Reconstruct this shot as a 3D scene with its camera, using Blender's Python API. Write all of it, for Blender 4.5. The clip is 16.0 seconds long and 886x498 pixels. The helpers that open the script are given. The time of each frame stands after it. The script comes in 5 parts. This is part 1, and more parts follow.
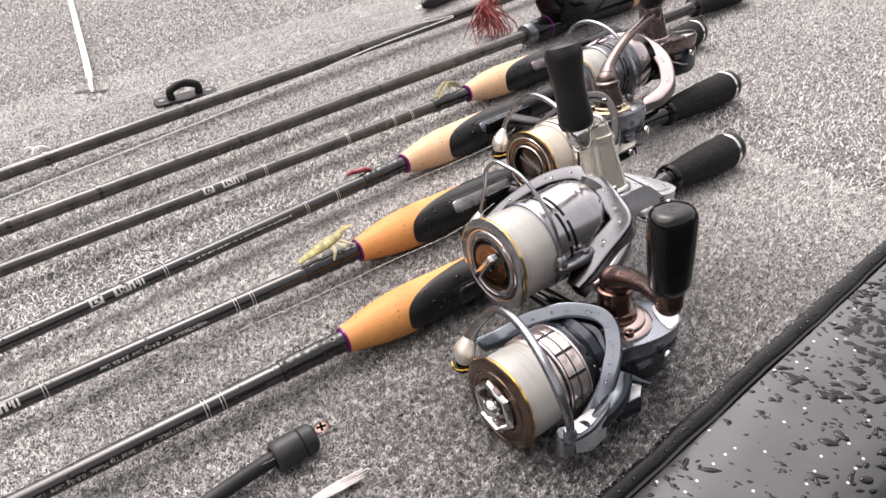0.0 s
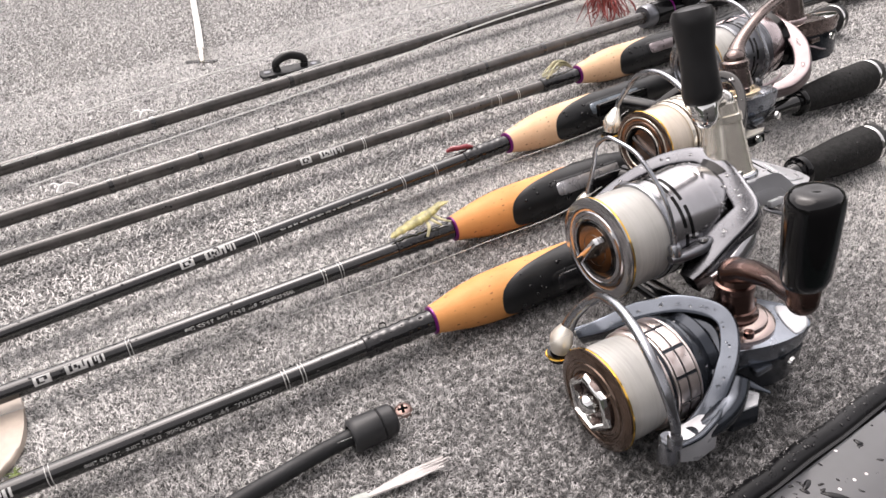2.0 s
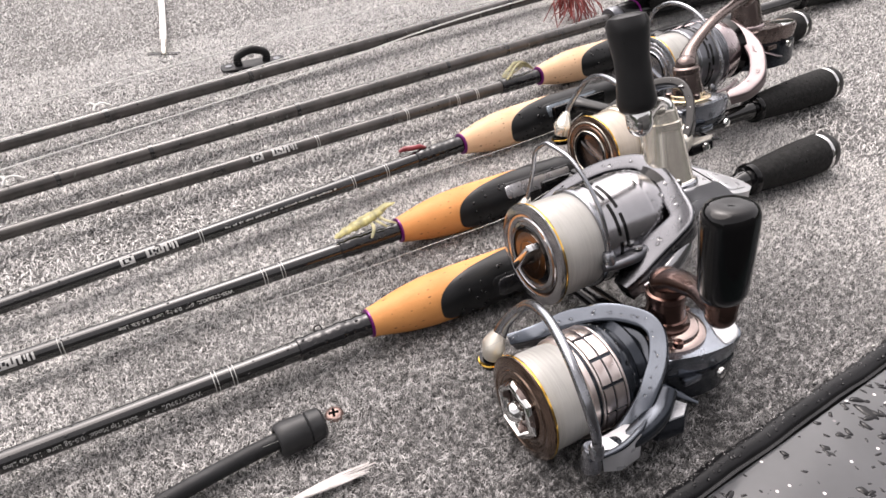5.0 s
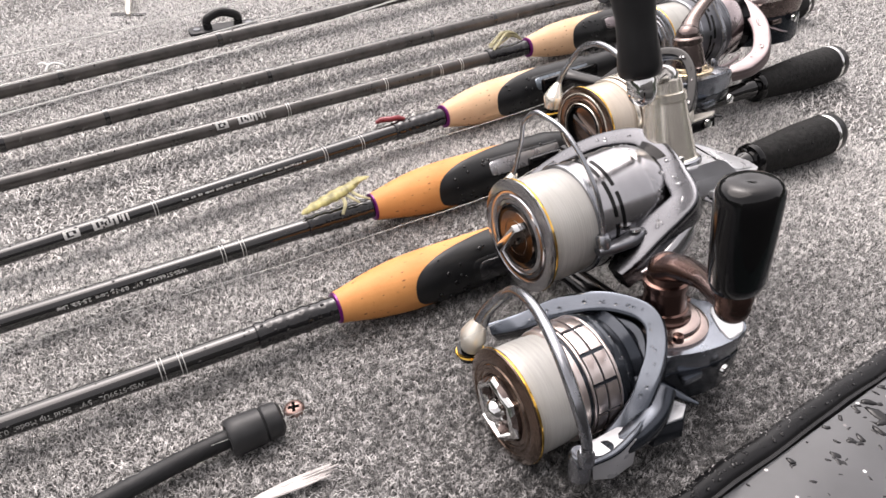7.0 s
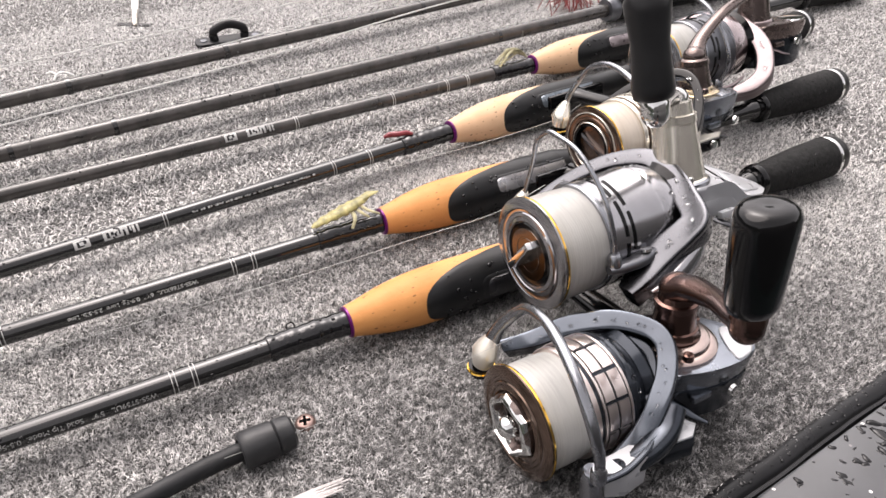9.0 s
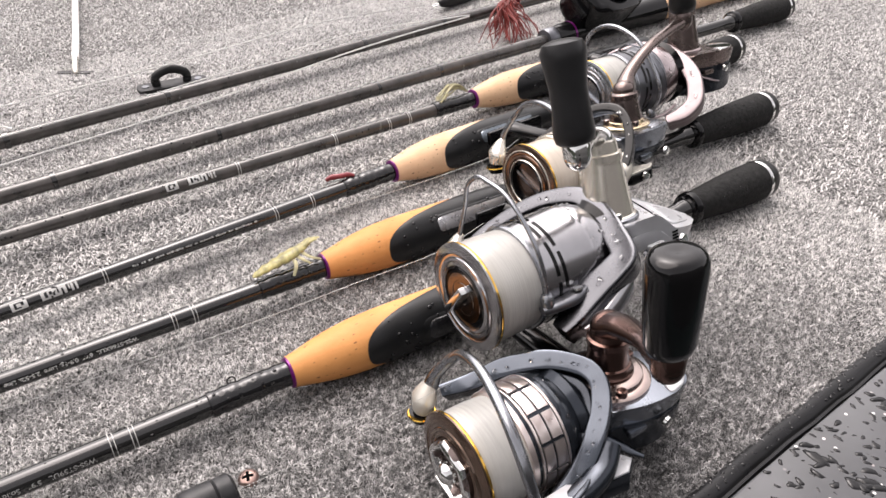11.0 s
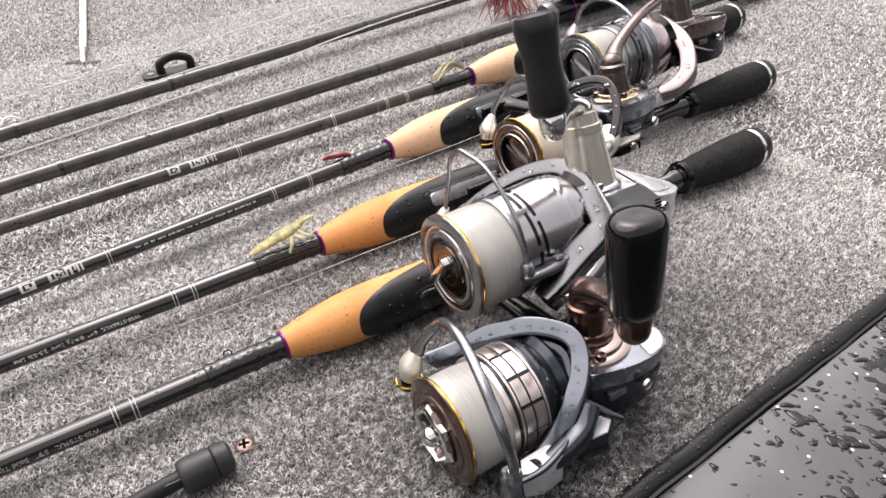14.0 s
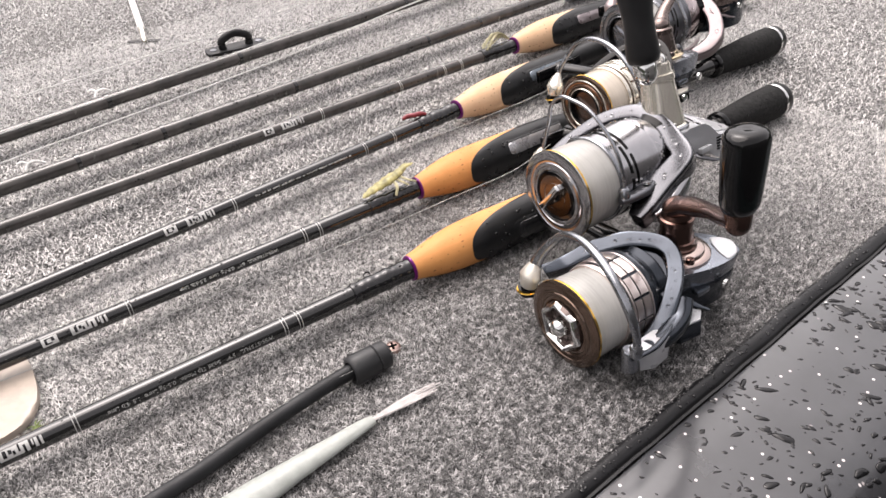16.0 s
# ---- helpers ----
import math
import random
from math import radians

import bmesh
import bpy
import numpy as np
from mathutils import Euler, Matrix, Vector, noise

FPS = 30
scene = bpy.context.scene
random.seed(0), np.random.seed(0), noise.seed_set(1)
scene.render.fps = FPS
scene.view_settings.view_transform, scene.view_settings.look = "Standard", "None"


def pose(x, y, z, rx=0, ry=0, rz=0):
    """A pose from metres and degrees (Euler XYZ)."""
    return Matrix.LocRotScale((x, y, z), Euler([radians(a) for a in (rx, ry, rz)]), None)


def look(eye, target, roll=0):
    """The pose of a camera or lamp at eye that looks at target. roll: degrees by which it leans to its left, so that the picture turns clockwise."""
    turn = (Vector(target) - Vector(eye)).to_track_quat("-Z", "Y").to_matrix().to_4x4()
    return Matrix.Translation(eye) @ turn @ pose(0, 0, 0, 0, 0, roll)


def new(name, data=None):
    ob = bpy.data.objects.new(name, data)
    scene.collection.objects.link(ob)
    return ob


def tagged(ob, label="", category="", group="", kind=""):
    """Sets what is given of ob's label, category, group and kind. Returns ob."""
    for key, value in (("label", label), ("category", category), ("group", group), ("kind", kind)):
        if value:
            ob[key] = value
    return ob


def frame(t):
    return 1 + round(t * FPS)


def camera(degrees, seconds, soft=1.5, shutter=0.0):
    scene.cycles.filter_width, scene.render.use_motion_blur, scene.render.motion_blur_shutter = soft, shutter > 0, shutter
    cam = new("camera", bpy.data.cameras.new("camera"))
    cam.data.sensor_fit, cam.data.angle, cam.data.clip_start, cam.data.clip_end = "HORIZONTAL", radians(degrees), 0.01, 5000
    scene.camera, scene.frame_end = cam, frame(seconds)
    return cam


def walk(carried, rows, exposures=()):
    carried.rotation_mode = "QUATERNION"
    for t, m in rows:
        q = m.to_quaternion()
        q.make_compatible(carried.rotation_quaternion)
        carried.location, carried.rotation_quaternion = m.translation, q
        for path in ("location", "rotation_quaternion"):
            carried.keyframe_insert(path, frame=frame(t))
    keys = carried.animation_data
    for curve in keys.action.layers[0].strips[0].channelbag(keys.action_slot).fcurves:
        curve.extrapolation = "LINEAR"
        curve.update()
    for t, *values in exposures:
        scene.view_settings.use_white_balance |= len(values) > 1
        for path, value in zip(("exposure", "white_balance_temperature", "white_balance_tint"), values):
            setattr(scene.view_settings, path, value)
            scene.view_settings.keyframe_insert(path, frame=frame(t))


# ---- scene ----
cam = camera(59.5, 16.0)
PATH = [
    (0, (0.008, 0.026, 0.281), (-0.009, 1.659, -0.874), -2.4),
    (0.5, (0.036, 0.046, 0.277), (-0.061, 1.699, -0.845), -2.0),
    (1, (0.038, 0.045, 0.27), (-0.119, 1.697, -0.847), -1.6),
    (1.5, (0.026, 0.043, 0.263), (-0.203, 1.67, -0.877), -3.1),
    (2, (0.006, 0.042, 0.259), (-0.258, 1.655, -0.893), -3.9),
    (2.5, (-0.004, 0.049, 0.27), (-0.227, 1.673, -0.876), -3.7),
    (3, (0.017, 0.049, 0.262), (-0.15, 1.677, -0.888), -2.4),
    (3.5, (0.029, 0.046, 0.266), (-0.16, 1.67, -0.886), -2.3),
    (4, (0.039, 0.05, 0.264), (-0.172, 1.669, -0.89), -2.4),
    (4.2, (0.037, 0.048, 0.263), (-0.184, 1.665, -0.892), -2.6),
    (6.3, (0.025, 0.07, 0.243), (-0.189, 1.658, -0.953), -0.9),
    (6.5, (0.026, 0.075, 0.239), (-0.175, 1.662, -0.962), -0.5),
    (7, (0.027, 0.077, 0.238), (-0.154, 1.666, -0.964), 0.0),
    (7.5, (0.03, 0.077, 0.241), (-0.137, 1.671, -0.956), 0.4),
    (8, (0.031, 0.084, 0.242), (-0.136, 1.685, -0.945), 0.8),
    (8.2, (0.029, 0.081, 0.243), (-0.139, 1.683, -0.943), 1.0),
    (10.3, (0.011, 0.073, 0.238), (-0.128, 1.703, -0.912), 2.2),
    (10.5, (0.013, 0.078, 0.243), (-0.108, 1.714, -0.901), 1.9),
    (11, (0.032, 0.079, 0.253), (-0.051, 1.723, -0.883), 0.2),
    (11.5, (0.03, 0.075, 0.257), (-0.061, 1.717, -0.882), -0.5),
    (12, (0.033, 0.075, 0.256), (-0.072, 1.71, -0.891), -0.9),
    (12.5, (0.033, 0.073, 0.253), (-0.088, 1.7, -0.903), -1.4),
    (13, (0.038, 0.073, 0.256), (-0.094, 1.696, -0.905), -1.9),
    (13.5, (0.04, 0.072, 0.26), (-0.097, 1.692, -0.904), -2.2),
    (14, (0.049, 0.07, 0.255), (-0.092, 1.683, -0.919), -2.4),
    (14.5, (0.05, 0.075, 0.251), (-0.104, 1.674, -0.941), -2.4),
    (15, (0.031, 0.043, 0.262), (-0.114, 1.643, -0.93), -2.0),
    (15.5, (0.0, 0.018, 0.271), (-0.093, 1.62, -0.923), -2.1),
    (16, (-0.02, -0.001, 0.272), (-0.07, 1.596, -0.93), -2.2),
]
EXPOSURE = 1.1
walk(cam, [(t, look(eye, target, roll)) for t, eye, target, roll in PATH], [(0, EXPOSURE, 6830, 16.5), (16, EXPOSURE, 6830, 16.5)])

# ---------------------------------------------------------------- light: bright overcast sky
world = bpy.data.worlds.new("overcast")
scene.world = world
world.use_nodes = True
wn = world.node_tree
sky = wn.nodes.new("ShaderNodeTexSky")
sky.sky_type = 'NISHITA'
sky.sun_disc = False
sky.sun_elevation = radians(58)
sky.sun_rotation = radians(-20)
sky.dust_density = 4.0
sky.ozone_density = 1.0
grey = wn.nodes.new("ShaderNodeHueSaturation")
grey.inputs["Saturation"].default_value = 0.12
wn.links.new(sky.outputs[0], grey.inputs["Color"])
wn.links.new(grey.outputs[0], wn.nodes["Background"].inputs[0])
wn.nodes["Background"].inputs[1].default_value = 0.158
sun_data = bpy.data.lights.new("sun", 'SUN')
sun_data.energy, sun_data.angle, sun_data.color = 1.15, radians(60), (1.0, 0.96, 0.92)
sun = new("sun", sun_data)
sun.matrix_world = look((-1.1, 0.45, 2.2), (0, 0.3, 0))

MM = 0.001


# ---------------------------------------------------------------- materials
def rgb(c):
    return (*c, 1.0) if len(c) == 3 else c


class Mat:
    """A principled material with a few helpers for procedural variation."""

    def __init__(self, name, color, rough=0.5, metal=0.0, coat=0.0, spec=0.5):
        self.m = bpy.data.materials.new(name)
        self.m.use_nodes = True
        self.t = self.m.node_tree
        self.b = self.t.nodes["Principled BSDF"]
        self.b.inputs["Base Color"].default_value = rgb(color)
        self.b.inputs["Roughness"].default_value = rough
        self.b.inputs["Metallic"].default_value = metal
        self.b.inputs["Coat Weight"].default_value = coat
        self.b.inputs["Coat Roughness"].default_value = 0.06
        self.b.inputs["Specular IOR Level"].default_value = spec
        self.where = self.t.nodes.new("ShaderNodeTexCoord").outputs["Object"]

    def noise(self, scale, detail=4.0, stretch=None, rough=0.55):
        n = self.t.nodes.new("ShaderNodeTexNoise")
        n.inputs["Scale"].default_value, n.inputs["Detail"].default_value = scale, detail
        n.inputs["Roughness"].default_value = rough
        if stretch:
            mp = self.t.nodes.new("ShaderNodeMapping")
            mp.inputs["Scale"].default_value = stretch
            self.t.links.new(self.where, mp.inputs[0])
            self.t.links.new(mp.outputs[0], n.inputs["Vector"])
        else:
            self.t.links.new(self.where, n.inputs["Vector"])
        return n.outputs["Fac"]

    def ramp(self, fac, stops):
        r = self.t.nodes.new("ShaderNodeValToRGB")
        el = r.color_ramp.elements
        el[0].position, el[0].color = stops[0][0], rgb(stops[0][1])
        el[1].position, el[1].color = stops[-1][0], rgb(stops[-1][1])
        for p, c in stops[1:-1]:
            e = el.new(p)
            e.color = rgb(c)
        self.t.links.new(fac, r.inputs[0])
        return r.outputs[0]

    def mix(self, fac, a, b, mode='MIX'):
        n = self.t.nodes.new("ShaderNodeMix")
        n.data_type, n.blend_type = 'RGBA', mode
        for sock, v in ((n.inputs[0], fac), (n.inputs[6], a), (n.inputs[7], b)):
            if isinstance(v, (int, float)):
                sock.default_value = v
            elif isinstance(v, tuple):
                sock.default_value = rgb(v)
            else:
                self.t.links.new(v, sock)
        return n.outputs[2]

    def color(self, sock):
        self.t.links.new(sock, self.b.inputs["Base Color"])
        return self

    def rough(self, sock):
        self.t.links.new(sock, self.b.inputs["Roughness"])
        return self

    def bump(self, sock, strength=0.3, dist=0.001):
        n = self.t.nodes.new("ShaderNodeBump")
        n.inputs["Strength"].default_value, n.inputs["Distance"].default_value = strength, dist
        self.t.links.new(sock, n.inputs["Height"])
        self.t.links.new(n.outputs[0], self.b.inputs["Normal"])
        return self


def worn(name, color, rough, metal, coat=0.0, var=0.25, scale=60, spec=0.5):
    """Paint, plastic or metal with slight smudges in tone and gloss."""
    m = Mat(name, color, rough, metal, coat, spec)
    n = m.noise(scale, 5)
    m.color(m.ramp(n, [(0.3, tuple(c * (1 - var) for c in color)), (0.7, tuple(min(1, c * (1 + var)) for c in color))]))
    m.rough(m.ramp(m.noise(scale * 2.3, 4), [(0.3, (rough * 0.85,) * 3), (0.75, (min(1, rough * 1.2),) * 3)]))
    return m.m


def cork(name, light, mid, dark):
    m = Mat(name, mid, 0.62)
    base = m.ramp(m.noise(55, 5, (0.6, 1, 1)), [(0.3, mid), (0.7, light)])
    grain = m.ramp(m.noise(330, 3, (0.35, 1, 1)), [(0.27, (0, 0, 0)), (0.34, (1, 1, 1))])
    pits = m.ramp(m.noise(430, 1, (0.45, 1.2, 1.2)), [(0.255, (0, 0, 0)), (0.295, (1, 1, 1))])
    col = m.mix(grain, tuple(c * 0.72 for c in mid), base)
    m.color(m.mix(pits, dark, col))
    m.bump(m.noise(420, 4), 0.25, 0.0006)
    return m.m


M_CORK = cork("varnished_cork", (0.66, 0.298, 0.094), (0.52, 0.208, 0.054), (0.20, 0.072, 0.022))
M_CORK_PALE = cork("bare_cork", (0.72, 0.485, 0.305), (0.58, 0.345, 0.19), (0.16, 0.065, 0.03))
M_BLANK = worn("carbon_blank", (0.009, 0.009, 0.009), 0.05, 0.0, 0.5, 0.35, 40, 0.6)
M_BLANK_GREY = worn("weathered_carbon_blank", (0.042, 0.037, 0.034), 0.24, 0.0, 0.3, 0.5, 60, 0.6)
M_WRAP = worn("epoxied_thread_wrap", (0.006, 0.006, 0.007), 0.05, 0.0, 0.3, 0.3, 60, 0.5)
M_SEAT = worn("soft_black_plastic", (0.010, 0.0105, 0.0115), 0.36, 0.0, 0.0, 0.3, 80, 0.3)
M_HOOD = worn("grey_metal_hood", (0.16, 0.165, 0.18), 0.34, 0.9, 0.0, 0.2, 80)
M_SEATGLOSS = worn("satin_black_plastic", (0.016, 0.016, 0.018), 0.22, 0.0, 0.3, 0.3, 80, 0.4)
M_HOODGREY = worn("satin_grey_hood", (0.36, 0.36, 0.375), 0.28, 0.6, 0.4, 0.2, 80)
M_HOODBLUE = worn("satin_blue_grey_hood", (0.20, 0.235, 0.27), 0.28, 0.6, 0.4, 0.2, 80)
M_HOODPINK = worn("satin_rose_grey_hood", (0.30, 0.26, 0.27), 0.3, 0.6, 0.3, 0.2, 80)
M_ARMGREY = worn("satin_grey_arm_paint", (0.088, 0.09, 0.098), 0.25, 1.0, 0.1, 0.12, 40)
M_ARMBLUE = worn("blue_grey_arm_paint", (0.078, 0.088, 0.104), 0.18, 1.0, 0.1, 0.15, 50)
M_ARMPINK = worn("rose_silver_arm_paint", (0.165, 0.137, 0.141), 0.32, 0.9, 0.1, 0.12)
M_CUP = worn("pale_satin_cup", (0.42, 0.415, 0.43), 0.2, 1.0, 0.1, 0.1, 40)
M_CAPRUBBER = worn("dark_grey_rubber_cap", (0.022, 0.0225, 0.024), 0.42, 0.0, 0.0, 0.3, 70, 0.35)
M_PURPLE = worn("purple_anodised", (0.14, 0.006, 0.13), 0.3, 0.5, 0.2)
M_WHITE = worn("white_print", (0.78, 0.78, 0.76), 0.45, 0.0)
M_SILVERPRINT = worn("silver_print", (0.48, 0.48, 0.47), 0.4, 0.0)
M_CHROME = worn("polished_chrome", (0.75, 0.75, 0.74), 0.10, 1.0, 0.0, 0.1)
M_SATIN = worn("satin_aluminium", (0.33, 0.34, 0.365), 0.25, 1.0, 0.0, 0.15)
M_TITAN = worn("warm_titanium", (0.78, 0.74, 0.66), 0.22, 0.75, 0.1, 0.06)
M_STEELBLUE = worn("blue_grey_metallic_paint", (0.22, 0.24, 0.275), 0.24, 0.9, 0.2, 0.15)
M_DARKBLUE = worn("dark_blue_grey_paint", (0.030, 0.036, 0.046), 0.2, 0.7, 0.2, 0.2)
M_PINK = worn("pinkish_silver_paint", (0.36, 0.30, 0.305), 0.34, 0.8, 0.1, 0.12)
M_BROWNGREY = worn("brown_grey_metal", (0.16, 0.125, 0.116), 0.26, 0.9, 0.2, 0.15)
M_COPPER = worn("brown_copper_metal", (0.165, 0.098, 0.082), 0.24, 1.0, 0.15, 0.2)
M_COPPERLIGHT = worn("rose_copper_metal", (0.46, 0.37, 0.34), 0.2, 1.0, 0.2, 0.15)
M_BRONZE = worn("bronze_flange", (0.15, 0.10, 0.075), 0.20, 0.9, 0.3, 0.1)
M_SILVER = worn("bright_silver_paint", (0.47, 0.48, 0.50), 0.3, 0.25, 0.3, 0.08, 40)
M_CREAM = worn("pale_cast_metal", (0.54, 0.515, 0.46), 0.36, 0.6, 0.0, 0.15)
M_KNOBFACE = worn("dark_rose_knob_face", (0.11, 0.085, 0.07), 0.22, 1.0, 0.2, 0.15)
M_ROSE = worn("pale_rose_metal", (0.84, 0.74, 0.705), 0.32, 1.0, 0.1, 0.12)
M_PALEGOLD = worn("pale_gold_metal", (0.66, 0.54, 0.37), 0.24, 1.0, 0.0, 0.1)
M_PINKCUP = worn("pale_rose_cup", (0.50, 0.43, 0.435), 0.24, 1.0, 0.1, 0.1)
M_SCREW = worn("rusty_brown_steel", (0.26, 0.18, 0.16), 0.3, 0.9, 0.0, 0.3, 200)
M_RECESS = Mat("dark_recess", (0.004, 0.004, 0.004), 1.0, spec=0.0).m
M_GOLD = worn("gold_anodised", (0.78, 0.48, 0.10), 0.16, 1.0)
M_BLACKGLOSS = worn("gloss_black_plastic", (0.003, 0.003, 0.0035), 0.12, 0.0, 0.0, 0.3, 60, 0.32)
M_BLACK = worn("black_rubber", (0.008, 0.008, 0.0085), 0.36, 0.0, 0.0, 0.3, 90, 0.3)
M_KNOBGLOSS = worn("wet_black_knob_rubber", (0.004, 0.004, 0.0045), 0.13, 0.0, 0.0, 0.3, 70, 0.4)
M_STRAP = worn("dull_black_rubber", (0.014, 0.0145, 0.016), 0.5, 0.0, 0.0, 0.4, 70, 0.3)
M_KNOB = worn("matt_grey_rubber", (0.016, 0.016, 0.017), 0.32, 0.0, 0.0, 0.2, 70, 0.3)
M_WEED = worn("water_weed", (0.12, 0.16, 0.04), 0.6, 0.0)
M_RED = worn("red_rubber", (0.17, 0.020, 0.016), 0.4, 0.0)
M_WORM = worn("dark_red_plastic", (0.22, 0.025, 0.035), 0.3, 0.0, 0.4)
M_DEEPRED = worn("deep_red_paint", (0.12, 0.01, 0.015), 0.25, 0.3, 0.5)


def eva():
    m = Mat("black_foam_grip", (0.012, 0.012, 0.012), 0.75, spec=0.25)
    m.color(m.ramp(m.noise(420, 4), [(0.35, (0.004, 0.004, 0.004)), (0.75, (0.018, 0.018, 0.018))]))
    m.bump(m.noise(900, 3), 0.5, 0.0005)
    return m.m


def line_winding(name, a, b):
    m = Mat(name, a, 0.34, 0.0, 0.25)
    w = m.t.nodes.new("ShaderNodeTexWave")
    w.bands_direction = 'X'
    w.inputs["Scale"].default_value, w.inputs["Distortion"].default_value, w.inputs["Detail"].default_value = 300, 5.0, 3
    m.t.links.new(m.where, w.inputs["Vector"])
    fine = m.ramp(m.noise(60, 5, (14, 0.6, 0.6), 0.7), [(0.34, b), (0.64, a)])
    m.color(m.mix(m.ramp(m.noise(90, 4, (1, 0.5, 0.5)), [(0.35, (0, 0, 0)), (0.7, (1, 1, 1))]), fine, a))
    m.bump(w.outputs["Fac"], 0.12, 0.0002)
    return m.m


def soft_plastic(name, color, trans=0.35, low=0.55):
    m = Mat(name, color, 0.28)
    m.b.inputs["Transmission Weight"].default_value = trans
    m.b.inputs["IOR"].default_value = 1.4
    m.color(m.ramp(m.noise(240, 4), [(0.35, tuple(c * low for c in color)), (0.65, color)]))
    return m.m


M_EVA = eva()
M_LINE = line_winding("clear_line_winding", (0.42, 0.415, 0.395), (0.29, 0.285, 0.27))
M_LINE_WARM = line_winding("cream_line_winding", (0.60, 0.53, 0.45), (0.42, 0.36, 0.30))
M_CRAW = soft_plastic("chartreuse_soft_plastic", (0.62, 0.56, 0.24), 0.3, 0.35)
M_SKIRT = soft_plastic("pale_green_skirt", (0.58, 0.54, 0.32), 0.2)
M_BAIT = soft_plastic("pearl_white_soft_plastic", (0.42, 0.445, 0.42), 0.2, 0.85)
M_TAILCLEAR = soft_plastic("clear_white_strands", (0.58, 0.54, 0.53), 0.3, 0.8)
M_PEACH = soft_plastic("peach_white_plastic", (0.47, 0.40, 0.34), 0.1, 0.88)
M_CORD = worn("white_cord_sheath", (0.76, 0.74, 0.72), 0.55, 0.0, 0.0, 0.08)


def mono():
    m = Mat("clear_fishing_line", (0.75, 0.75, 0.73), 0.2)
    m.b.inputs["Transmission Weight"].default_value = 0.4
    return m.m


M_MONO = mono()


def water():
    m = Mat("water", (0.9, 0.9, 0.9), 0.02)
    m.b.inputs["Transmission Weight"].default_value = 1.0
    m.b.inputs["IOR"].default_value = 1.33
    return m.m


M_WATER = water()
M_FILM = Mat("rain_on_black", (0.006, 0.006, 0.007), 0.03, spec=0.4).m


def gelcoat():
    m = Mat("black_gelcoat", (0.02, 0.02, 0.022), 0.3, 0.0, 0.95, 0.5)
    m.b.inputs["Coat Roughness"].default_value = 0.14
    v = m.t.nodes.new("ShaderNodeTexVoronoi")
    v.voronoi_dimensions = '2D'
    v.inputs["Scale"].default_value = 95
    m.t.links.new(m.where, v.inputs["Vector"])
    dot = m.ramp(v.outputs["Distance"], [(0.048, (1, 1, 1)), (0.075, (0, 0, 0))])
    pick = m.ramp(v.outputs["Color"], [(0.52, (0, 0, 0)), (0.56, (1, 1, 1))])
    tint = m.mix(v.outputs["Color"], (0.62, 0.42, 0.40), (0.85, 0.85, 0.85))
    both = m.mix(1.0, dot, pick, 'MULTIPLY')
    base = m.ramp(m.noise(25, 4), [(0.3, (0.022, 0.023, 0.026)), (0.7, (0.044, 0.045, 0.050))])
    m.color(m.mix(both, base, tint))
    m.rough(m.ramp(m.noise(14, 4), [(0.35, (0.24,) * 3), (0.65, (0.40,) * 3)]))
    m.bump(m.noise(40, 3), 0.06, 0.002)
    return m.m


M_GEL = gelcoat()
M_TRIM = worn("wet_black_vinyl_trim", (0.008, 0.008, 0.009), 0.3, 0.0, 0.05, 0.4, 40, 0.25)
M_WALL = worn("dark_grey_added_wall", (0.035, 0.035, 0.036), 0.5, 0.0, 0.0, 0.3, 6)


def carpet_base():
    m = Mat("grey_marine_carpet", (0.10, 0.10, 0.10), 0.95, spec=0.1)
    n = m.ramp(m.noise(700, 3), [(0.36, (0.03, 0.03, 0.03)), (0.62, (0.36, 0.352, 0.345))])
    big = m.ramp(m.noise(9, 4), [(0.3, (0.75, 0.75, 0.75)), (0.7, (1, 1, 1))])
    m.color(m.mix(1.0, n, big, 'MULTIPLY'))
    m.bump(m.noise(500, 4), 1.0, 0.003)
    return m.m


